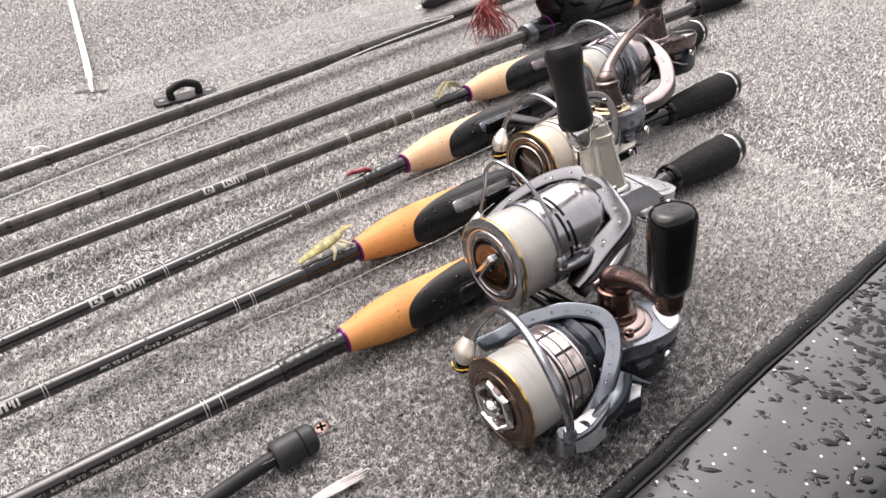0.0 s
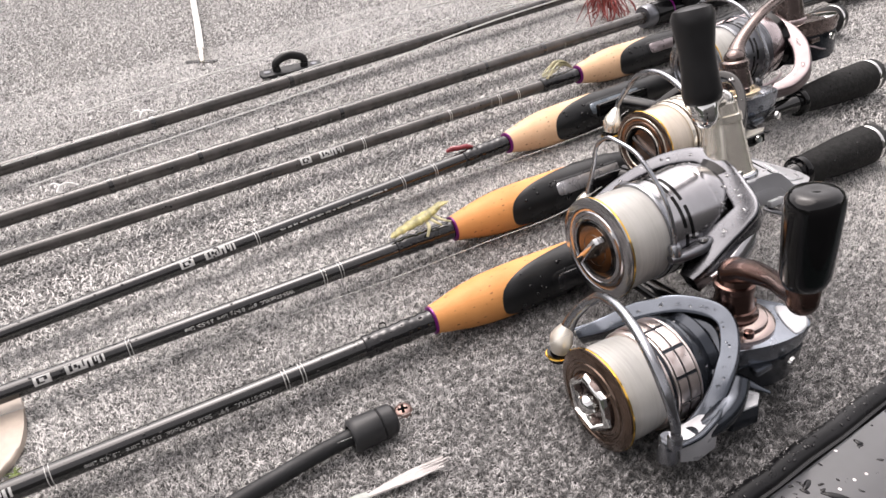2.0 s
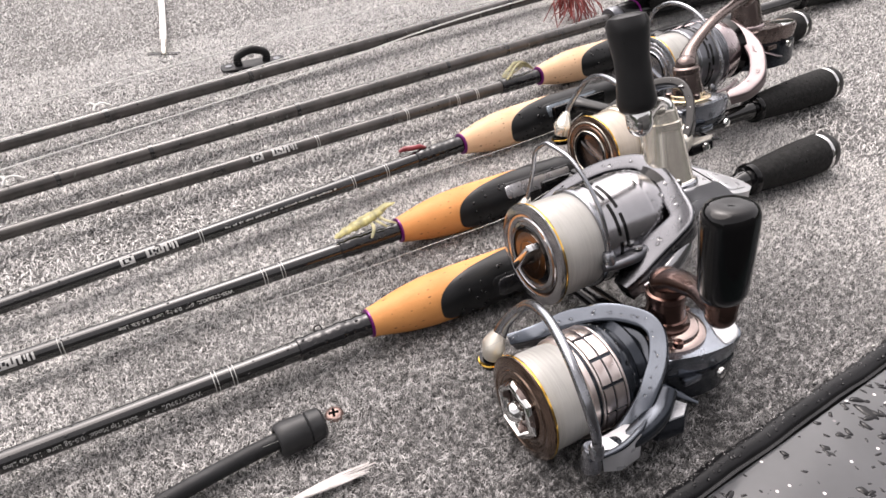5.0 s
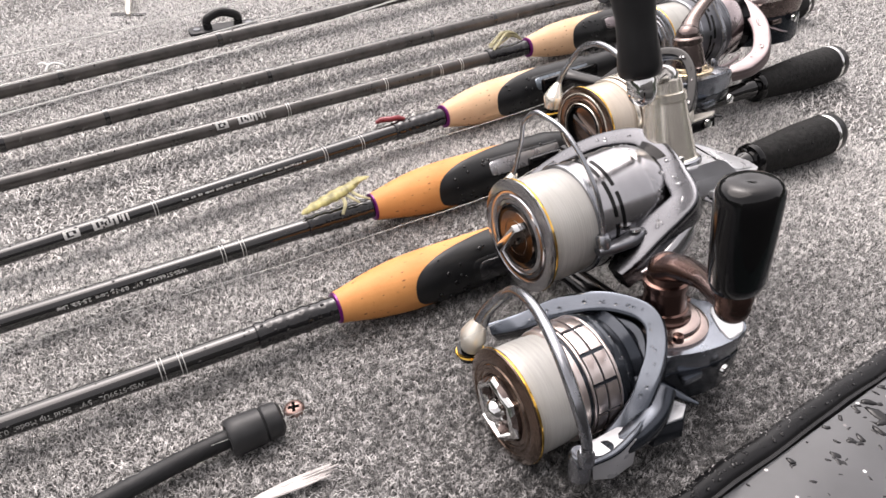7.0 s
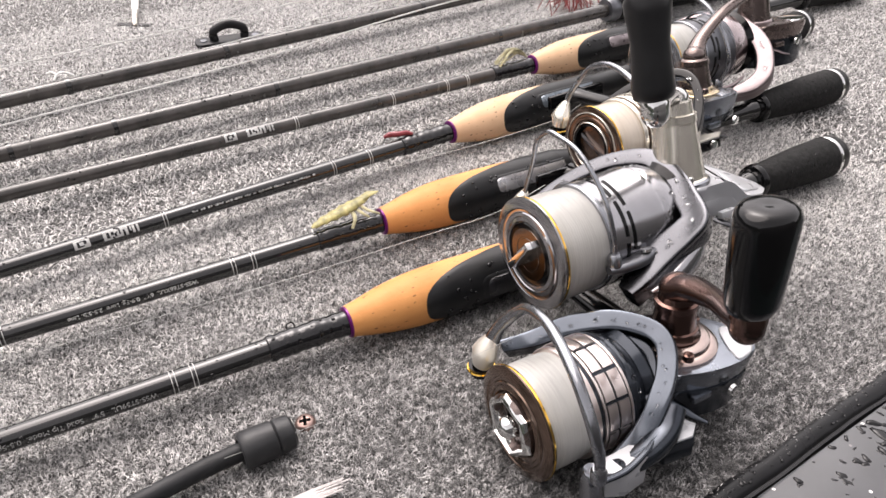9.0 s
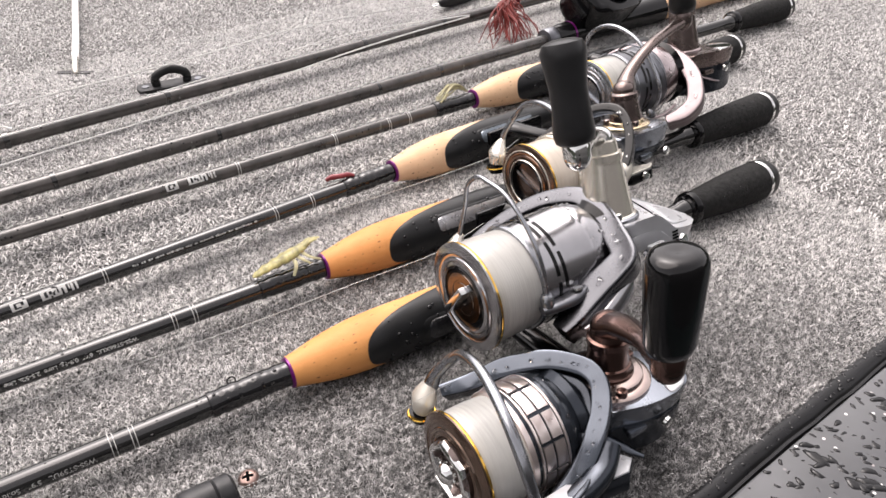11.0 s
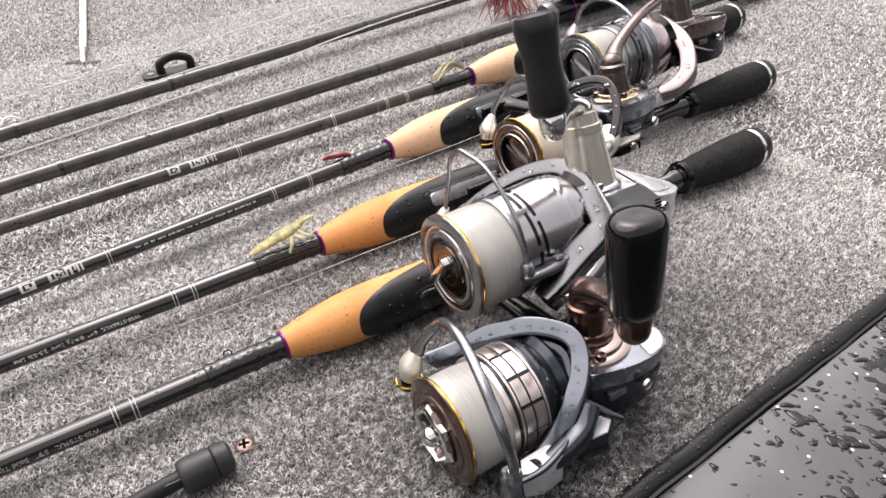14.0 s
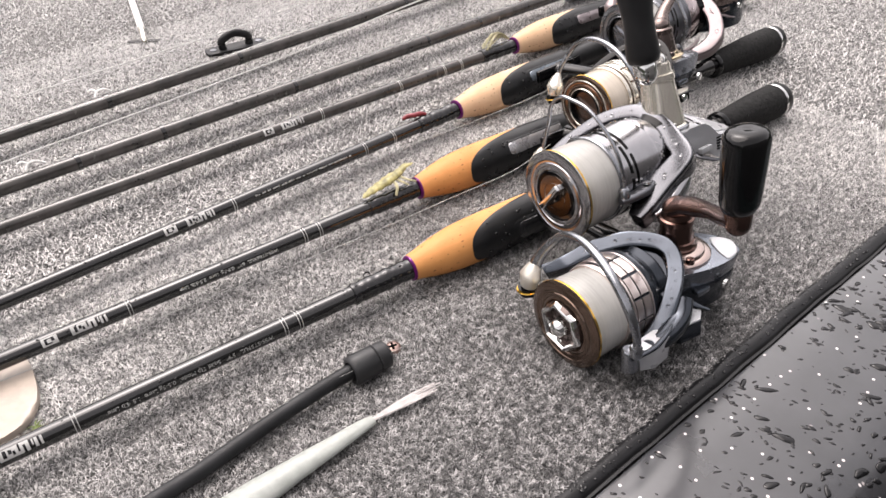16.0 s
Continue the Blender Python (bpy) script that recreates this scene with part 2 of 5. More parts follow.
def carpet_fibre(name="grey_carpet_fibre", tones=None, gap=0.4):
    m = Mat(name, (0.2, 0.2, 0.2), 0.6, spec=0.35)
    m.b.inputs["Sheen Weight"].default_value = 0.9
    m.b.inputs["Sheen Roughness"].default_value = 0.4
    g = m.t.nodes.new("ShaderNodeNewGeometry")
    tone = m.ramp(g.outputs["Random Per Island"], tones or [(0.0, (0.04, 0.04, 0.04)), (0.30, (0.24, 0.236, 0.231)), (0.54, (0.74, 0.722, 0.705)), (1.0, (0.92, 0.90, 0.877))])
    big = m.ramp(m.noise(16, 4), [(0.32, (0.84, 0.84, 0.84)), (0.62, (1, 1, 1))])
    clump = m.ramp(m.noise(330, 3, None, 0.65), [(0.38, (gap, gap, gap)), (0.54, (1, 1, 1))])
    tone = m.mix(1.0, tone, clump, 'MULTIPLY')
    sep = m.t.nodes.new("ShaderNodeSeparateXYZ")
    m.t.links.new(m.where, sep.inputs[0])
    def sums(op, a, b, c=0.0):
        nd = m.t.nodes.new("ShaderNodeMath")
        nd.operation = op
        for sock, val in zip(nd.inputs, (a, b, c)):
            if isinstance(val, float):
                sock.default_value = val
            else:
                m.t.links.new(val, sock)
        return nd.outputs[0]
    # wetness and painted shade: darker along the deck edge, paler inboard and both ends
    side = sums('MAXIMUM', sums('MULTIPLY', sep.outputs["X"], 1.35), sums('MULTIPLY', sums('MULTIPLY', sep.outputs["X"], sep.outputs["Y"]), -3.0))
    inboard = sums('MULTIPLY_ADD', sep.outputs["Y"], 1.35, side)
    edge_fade = m.ramp(sums('MULTIPLY_ADD', m.noise(7, 3), 0.35, inboard), [(0.25, (0, 0, 0)), (0.42, (0.34, 0.34, 0.34)), (0.61, (1, 1, 1))])
    edge_dark = m.ramp(m.noise(260, 3, None, 0.6), [(0.40, (0.12, 0.12, 0.124)), (0.60, (0.62, 0.62, 0.63))])
    damp_shade = m.mix(edge_fade, edge_dark, (1, 1, 1))
    m.color(m.mix(1.0, m.mix(1.0, tone, big, 'MULTIPLY'), damp_shade, 'MULTIPLY'))
    return m.m


M_CARPET = carpet_base()
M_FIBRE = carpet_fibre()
# evener tones: the softening of distance put into the fibre colour
M_FIBRE_FLAT = carpet_fibre("low_contrast_carpet_fibre", [(0.0, (0.33, 0.325, 0.319)), (0.5, (0.54, 0.53, 0.519)), (1.0, (0.70, 0.686, 0.669))], 0.52)


# ---------------------------------------------------------------- mesh helpers
def finish(name, bm, material, parent=None, label="", sharp=40):
    bmesh.ops.recalc_face_normals(bm, faces=bm.faces[:])
    me = bpy.data.meshes.new(name)
    bm.to_mesh(me)
    bm.free()
    me.materials.append(material)
    me.polygons.foreach_set("use_smooth", [True] * len(me.polygons))
    me.set_sharp_from_angle(angle=radians(sharp))
    ob = new(name, me)
    if parent:
        ob.parent = parent
    if label:
        tagged(ob, label)
    return ob


def part(name, bm, material, parent, label=""):
    return finish(name, bm, material, parent, label)


def thing(name, m, label, category, group=""):
    ob = new(name)
    ob.empty_display_size = 0.01
    ob.matrix_world = m
    return tagged(ob, label, category, group)


AXES3 = {'x': Matrix.Identity(3), 'z': Matrix(((0, 1, 0), (0, 0, 1), (1, 0, 0)))}


def lathe(bm, profile, seg=40, axis='x', at=(0, 0, 0), squash=(1, 1), twist=0.0, closed=False):
    """Turn a list of (along, radius) in millimetres round an axis."""
    at = Vector(at)
    rings = []
    for a, r in profile:
        if r < 1e-6:
            p = Vector((a, 0, 0))
            rings.append([bm.verts.new((AXES3[axis] @ p + at) * MM)])
            continue
        ring = []
        for i in range(seg):
            ph = 2 * math.pi * i / seg + twist
            p = Vector((a, r * math.cos(ph) * squash[0], r * math.sin(ph) * squash[1]))
            ring.append(bm.verts.new((AXES3[axis] @ p + at) * MM))
        rings.append(ring)
    for a, b in zip(rings, rings[1:] + (rings[:1] if closed else [])):
        if len(a) == 1 and len(b) == 1:
            continue
        for i in range(seg):
            j = (i + 1) % seg
            if len(a) == 1:
                bm.faces.new((a[0], b[i], b[j]))
            elif len(b) == 1:
                bm.faces.new((a[i], a[j], b[0]))
            else:
                bm.faces.new((a[i], b[i], b[j], a[j]))
    for ring in () if closed else (rings[0], rings[-1]):
        if len(ring) > 2:
            bm.faces.new(ring)
    return bm


def catmull(pts, n=8):
    pts = [Vector(p) for p in pts]
    ext = [pts[0] * 2 - pts[1]] + pts + [pts[-1] * 2 - pts[-2]]
    out = []
    for i in range(1, len(ext) - 2):
        p0, p1, p2, p3 = ext[i - 1:i + 3]
        for k in range(n):
            t = k / n
            out.append(0.5 * ((2 * p1) + (p2 - p0) * t + (2 * p0 - 5 * p1 + 4 * p2 - p3) * t * t + (3 * p1 - p0 - 3 * p2 + p3) * t ** 3))
    out.append(pts[-1])
    return out


def tube(bm, pts, radii, seg=12, flat=1.0, up=(0, 0, 1), smooth=8, caps=True, square=1.0):
    """A swept tube in millimetres. radii: one or per control point; flat scales it along the local up."""
    path = catmull(pts, smooth) if smooth else [Vector(p) for p in pts]
    n = len(path)
    if isinstance(radii, (int, float)):
        rs = [radii] * n
    else:
        rs = [float(np.interp(i / (n - 1) * (len(radii) - 1), range(len(radii)), radii)) for i in range(n)]
    radial = up == "radial"
    up = Vector((0, 0, 1)) if radial else Vector(up)
    rings = []
    for i, p in enumerate(path):
        d = (path[min(i + 1, n - 1)] - path[max(i - 1, 0)]).normalized()
        if radial:
            up = Vector((0, p.y, p.z))
        side = d.cross(up)
        if side.length < 0.05:
            side = d.cross(Vector((1, 0.3, 0)))
        side.normalize()
        lift = side.cross(d)
        ring = []
        for k in range(seg):
            a = 2 * math.pi * k / seg
            ca, sa = math.cos(a), math.sin(a)
            ca, sa = math.copysign(abs(ca) ** square, ca), math.copysign(abs(sa) ** square, sa)
            ring.append(bm.verts.new((p + side * (ca * rs[i]) + lift * (sa * rs[i] * flat)) * MM))
        rings.append(ring)
    for a, b in zip(rings, rings[1:]):
        for k in range(seg):
            j = (k + 1) % seg
            bm.faces.new((a[k], b[k], b[j], a[j]))
    if caps:
        bm.faces.new(rings[0])
        bm.faces.new(rings[-1])
    return bm


def block(bm, size, at=(0, 0, 0), bevel=1.0, rot=None, segs=2):
    m = Matrix.Translation(Vector(at) * MM) @ (rot or Matrix.Identity(4)) @ Matrix.Diagonal((size[0] * MM, size[1] * MM, size[2] * MM, 1))
    made = bmesh.ops.create_cube(bm, size=1.0, matrix=m)
    edges = {e for v in made["verts"] for e in v.link_edges}
    if bevel:
        bmesh.ops.bevel(bm, geom=list(edges), offset=bevel * MM, segments=segs, affect='EDGES', profile=0.6)
    return bm


def slab(bm, outline, z0, z1, bevel=1.5, segs=3, taper=1.0):
    """A closed outline (u, v) extruded from z0 to z1 millimetres, edges rounded."""
    cx = sum(p[0] for p in outline) / len(outline)
    cy = sum(p[1] for p in outline) / len(outline)
    lo = [bm.verts.new(((cx + (x - cx) * taper) * MM, (cy + (y - cy) * taper) * MM, z0 * MM)) for x, y in outline]
    hi = [bm.verts.new((x * MM, y * MM, z1 * MM)) for x, y in outline]
    n = len(outline)
    f = [bm.faces.new(lo[::-1]), bm.faces.new(hi)]
    for i in range(n):
        f.append(bm.faces.new((lo[i], lo[(i + 1) % n], hi[(i + 1) % n], hi[i])))
    if bevel:
        edges = {e for q in f[:2] for e in q.edges}
        bmesh.ops.bevel(bm, geom=list(edges), offset=bevel * MM, segments=segs, affect='EDGES', profile=0.6)
    return bm


def plate_band(bm, pts, widths, thick, nrm, turn, seg=16, square=0.3):
    """A flat band in millimetres that lies in the plane square to nrm: half widths by control point, then turned."""
    path = catmull(pts, 7)
    n = len(path)
    rings = []
    for i, p in enumerate(path):
        d = (path[min(i + 1, n - 1)] - path[max(i - 1, 0)]).normalized()
        side = nrm.cross(d).normalized()
        w = float(np.interp(i / (n - 1) * (len(widths) - 1), range(len(widths)), widths))
        ring = []
        for k in range(seg):
            a = 2 * math.pi * (k + 0.5) / seg
            ca, sa = math.cos(a), math.sin(a)
            ca, sa = math.copysign(abs(ca) ** square, ca), math.copysign(abs(sa) ** square, sa)
            ring.append(bm.verts.new(turn @ (p + side * (ca * w) + nrm * (sa * thick)) * MM))
        rings.append(ring)
    for a, b in zip(rings, rings[1:]):
        for k in range(seg):
            j = (k + 1) % seg
            bm.faces.new((a[k], b[k], b[j], a[j]))
    bm.faces.new(rings[0])
    bm.faces.new(rings[-1])
    return bm


def droop(bm, x0, rate, roll=0.0):
    """Let what lies past x0 (mm) fall away by rate and lean over towards -y by roll."""
    for v in bm.verts:
        past = max(0.0, v.co.x - x0 * MM)
        v.co.z += min(1.0, past / 0.010) * roll * (v.co.y + 0.006) - past * rate
    return bm


def smooth_outline(pts, n=5):
    pts = [Vector((x, y, 0)) for x, y in pts]
    out = []
    m = len(pts)
    for i in range(m):
        p0, p1, p2, p3 = pts[i - 1], pts[i], pts[(i + 1) % m], pts[(i + 2) % m]
        for k in range(n):
            t = k / n
            q = 0.5 * ((2 * p1) + (p2 - p0) * t + (2 * p0 - 5 * p1 + 4 * p2 - p3) * t * t + (3 * p1 - p0 - 3 * p2 + p3) * t ** 3)
            out.append((q.x, q.y))
    return out


def blob(bm, at, size, rot=None, sub=2):
    m = Matrix.Translation(Vector(at) * MM) @ (rot or Matrix.Identity(4)) @ Matrix.Diagonal((size[0] * MM, size[1] * MM, size[2] * MM, 1))
    bmesh.ops.create_icosphere(bm, subdivisions=sub, radius=1.0, matrix=m)
    return bm


def B():
    return bmesh.new()


# ---------------------------------------------------------------- deck
# The carpet's edge runs at 40 degrees; deck coordinates: along the edge, and inboard from it.
EDGE = pose(0.1013, 0.2630, 0, 0, 0, 40.8)


def strip(name, profile, x0, x1, material, n=1):
    """A profile of (inboard, z) metres drawn along the deck edge."""
    bm = B()
    rows = []
    for k in range(n + 1):
        x = x0 + (x1 - x0) * k / n
        rows.append([bm.verts.new((x, y, z)) for y, z in profile])
    for a, b in zip(rows, rows[1:]):
        for i in range(len(profile) - 1):
            bm.faces.new((a[i], b[i], b[i + 1], a[i + 1]))
    ob = finish(name, bm, material)
    ob.matrix_world = EDGE
    return ob


bm = B()
bmesh.ops.create_grid(bm, x_segments=60, y_segments=50, size=0.5, matrix=Matrix.Translation((0, 1.2495, 0)) @ Matrix.Diagonal((4.0, 2.5, 1, 1)))
for v in bm.verts:
    v.co.z = 0.0008 * noise.noise(v.co * 9) - 0.0005
geo = bmesh.ops.extrude_face_region(bm, geom=bm.faces[:])
for v in (g for g in geo["geom"] if isinstance(g, bmesh.types.BMVert)):
    v.co.z -= 0.006
carpet = tagged(finish("deck_carpet", bm, M_CARPET), "grey looped marine carpet, damp, on the boat deck", "carpet", kind="structure")
carpet.matrix_world = EDGE

trim = strip("trim", [(0.0018, -0.006), (0.0014, 0.0006), (0.0, 0.0016), (-0.0018, 0.0019), (-0.0036, 0.0017), (-0.0052, 0.0010), (-0.0063, 0.0), (-0.0068, -0.0008), (-0.0074, -0.0008), (-0.0077, -0.0002), (-0.0084, -0.0002), (-0.0087, -0.003), (-0.0087, -0.02)], -2, 2, M_TRIM, 400)
for v in trim.data.vertices:
    if v.co.z > -0.001:
        w = noise.noise(Vector((v.co.x * 45, v.co.y * 60, 0)))
        v.co.y += 0.0008 * w
        v.co.z += 0.0005 * noise.noise(Vector((v.co.x * 80, 3, 0)))
tagged(trim, "wet black vinyl trim along the carpet edge", "trim", kind="structure")
gun = [(-0.0085, -0.004), (-0.0092, -0.0008), (-0.0108, 0.0), (-0.030, 0.0004), (-0.062, 0.0)]
for k in range(1, 9):
    a = radians(k * 11)
    gun.append((-0.062 - 0.03 * math.sin(a), -0.03 + 0.03 * math.cos(a)))
gun += [(-0.094, -0.10), (-0.105, -0.45)]
gunwale = strip("gunwale", gun, -2, 2, M_GEL, 20)
tagged(gunwale, "wet black metal-flake gelcoat gunwale with rain drops", "gunwale", kind="structure")

bm = B()
bmesh.ops.create_grid(bm, x_segments=40, y_segments=40, size=400, matrix=Matrix.Translation((0, 0, -0.42)))
lake = Mat("lake_water", (0.02, 0.03, 0.03), 0.08)
lake.bump(lake.noise(6, 5), 0.5, 0.05)
tagged(finish("water", bm, lake.m), "grey lake water round the boat", "water", kind="structure")
# unseen shore ring, added to give the metal a dark horizon to reflect
bm = B()
prev = None
for i in range(121):
    a = 2 * math.pi * i / 120
    h = 15 + 5 * noise.noise(Vector((math.cos(a) * 3, math.sin(a) * 3, 0.4))) + 2 * noise.noise(Vector((math.cos(a) * 14, math.sin(a) * 14, 2)))
    ring = [bm.verts.new((70 * math.cos(a), 70 * math.sin(a), z)) for z in (-0.5, h)]
    if prev:
        bm.faces.new((prev[0], ring[0], ring[1], prev[1]))
    prev = ring
shore = Mat("added_shore_ring", (0.05, 0.06, 0.04), 0.9)
shore.color(shore.ramp(shore.noise(0.5, 6), [(0.3, (0.02, 0.025, 0.02)), (0.7, (0.07, 0.08, 0.055))]))
tagged(finish("backdrop", bm, shore.m), "dark ring like a wooded shore, unseen, added for horizon reflections", "backdrop", kind="structure")
bm = B()
slab(bm, [(-2000, 2510), (2000, 2510), (2000, 2530), (-2000, 2530)], -420, 160, 4)
far = tagged(finish("wall_far", bm, M_TRIM), "low black far side of the boat deck", "boat side", kind="structure")
far.matrix_world = EDGE
# unseen wall, added to darken reflections and block sky from the near side
bm = B()
slab(bm, [(-1300, -760), (900, -760), (900, -730), (-1300, -730)], -420, 560, 6)
near = tagged(finish("shade_wall", bm, M_WALL), "unseen dark grey wall added behind the camera to darken reflections", "boat side", kind="structure")
near.matrix_world = EDGE

# matted carpet fibres, denser where the rods lie nearest
rng = np.random.default_rng(5)


def fibres(n, x0, x1, y0, y1, length, width):
    x = rng.uniform(x0, x1, n)
    y = rng.uniform(y0, y1, n)
    wave = np.sin(x * 31 + 3 * np.sin(y * 23)) + np.sin(y * 37 + x * 11)
    a = 0.3 * wave + rng.normal(0, 1.8, n)
    ln = length * rng.uniform(0.6, 1.4, n)
    rise = rng.uniform(0.1, 0.75, n) * 0.0027
    wd = width * rng.uniform(0.6, 1.4, n)
    dx, dy = np.cos(a), np.sin(a)
    px, py = -dy * wd / 2, dx * wd / 2
    bend = rng.normal(0, 0.28, n)
    ex, ey = np.cos(a + bend), np.sin(a + bend)
    z0 = np.full(n, -0.0004)
    co = np.empty((n, 5, 3))
    co[:, 0] = np.stack((x - px, y - py, z0), 1)
    co[:, 1] = np.stack((x + px, y + py, z0), 1)
    co[:, 2] = np.stack((x + dx * ln * .5 + px, y + dy * ln * .5 + py, rise), 1)
    co[:, 3] = np.stack((x + dx * ln * .5 - px, y + dy * ln * .5 - py, rise), 1)
    co[:, 4] = np.stack((x + (dx + ex) * ln * .5, y + (dy + ey) * ln * .5, rise * rng.uniform(0.3, 1.1, n)), 1)
    return co


sets = [fibres(325000, -0.32, 0.28, -0.0008, 0.27, 0.0029, 0.00036),
        fibres(180000, -0.55, 0.42, 0.20, 0.62, 0.0036, 0.00052),
        fibres(100000, 0.26, 0.9, 0.001, 0.60, 0.0036, 0.00060),
        fibres(150000, -0.75, 0.75, 0.55, 1.15, 0.0040, 0.00062),
        fibres(260, -0.128, -0.098, 0.108, 0.142, 0.0105, 0.00020)]
co = np.concatenate(sets)
n = len(co)
idx = np.arange(n)[:, None] * 5
loops = np.concatenate((idx + [0, 1, 2, 3], idx + [3, 2, 4]), axis=1).ravel()
me = bpy.data.meshes.new("carpet_pile")
me.vertices.add(n * 5)
me.vertices.foreach_set("co", co.ravel())
me.loops.add(n * 7)
me.loops.foreach_set("vertex_index", loops)
me.polygons.add(n * 2)
st = (np.arange(n)[:, None] * 7 + [0, 4]).ravel()
me.polygons.foreach_set("loop_start", st)
me.update(calc_edges=True)
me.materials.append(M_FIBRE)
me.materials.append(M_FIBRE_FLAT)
# low-contrast fibres take over with distance, inboard and to the right
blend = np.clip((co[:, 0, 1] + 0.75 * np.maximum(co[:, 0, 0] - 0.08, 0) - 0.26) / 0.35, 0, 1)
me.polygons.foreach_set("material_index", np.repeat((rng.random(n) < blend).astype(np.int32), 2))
pile = tagged(new("carpet_pile", me), "matted grey fibres of the marine carpet", "carpet pile", kind="stuff")
pile.matrix_world = EDGE

# ---------------------------------------------------------------- rods
DARK = []
DROPS = []      # (world place, normal, size)


def wet(ob_matrix, u0, u1, r, n, phi0, phi1, rand, smin=0.5, smax=1.3):
    """Scatter drops on a round rod between u0 and u1 (mm)."""
    for _ in range(n):
        u, ph = rand.uniform(u0, u1), radians(rand.uniform(phi0, phi1))
        rr = r(u) if callable(r) else r
        nrm = Vector((0, math.cos(ph), math.sin(ph)))
        DARK.append((ob_matrix @ (Vector((u, 0, 0)) * MM + nrm * rr * MM), ob_matrix.to_3x3() @ nrm, rand.uniform(smin, smax)))


def rad(keys, u):
    return float(np.interp(u, [k[0] for k in keys], [k[1] for k in keys]))


def band(parent, u, w, r, material, name="thread_band"):
    return part(name, lathe(B(), [(u - w / 2, r - 0.3), (u - w / 2, r), (u + w / 2, r), (u + w / 2, r - 0.3)], 28), material, parent)


def lettering(parent, words, u0, length, keys, phi0, size, material):
    """Words printed round a blank, read from the butt towards the tip."""
    cu = bpy.data.curves.new("lettering", 'FONT')
    cu.body, cu.size = words, 1.0
    tmp = new("lettering_source", cu)
    me = bpy.data.meshes.new_from_object(tmp.evaluated_get(bpy.context.evaluated_depsgraph_get()))
    bpy.data.objects.remove(tmp)
    bpy.data.curves.remove(cu)
    wide = max(v.co.x for v in me.vertices)
    me.name = "lettering"
    for v in me.vertices:
        x, y = v.co.x / wide * length, v.co.y * size
        r = rad(keys, u0 - x)
        ph = radians(phi0) + y / r
        v.co = Vector((u0 - x, (r + 0.06) * math.cos(ph), (r + 0.06) * math.sin(ph))) * MM
    me.materials.append(material)
    ob = new("lettering", me)
    ob.parent = parent
    return ob


def printed_bar(parent, u0, u1, phi0, phi1, r, material, name="printed_mark"):
    bm = B()
    rows = []
    for i in range(7):
        ph = radians(phi0 + (phi1 - phi0) * i / 6)
        rows.append([bm.verts.new(Vector((u, rr * math.cos(ph), rr * math.sin(ph))) * MM) for u, rr in ((u0, r), (u0, r + 0.08), (u1, r + 0.08), (u1, r))])
    for a, b in zip(rows, rows[1:]):
        for i in range(4):
            bm.faces.new((a[i], a[(i + 1) % 4], b[(i + 1) % 4], b[i]))
    bm.faces.new(rows[0])
    bm.faces.new(rows[-1])
    return part(name, bm, material, parent)


def smoothprofile(keys, step=2.0):
    us = np.arange(keys[0][0], keys[-1][0] + 0.01, step)
    xs, ys = [k[0] for k in keys], [k[1] for k in keys]
    r = np.interp(us, xs, ys)
    k = np.ones(5) / 5
    rs = np.convolve(np.pad(r, 2, mode='edge'), k, mode='valid')
    return list(zip(us, rs))


CORK_R = [(0, 7.0), (6, 8.3), (18, 11.0), (32, 12.7), (46, 13.0), (75, 12.5), (108, 11.2)]


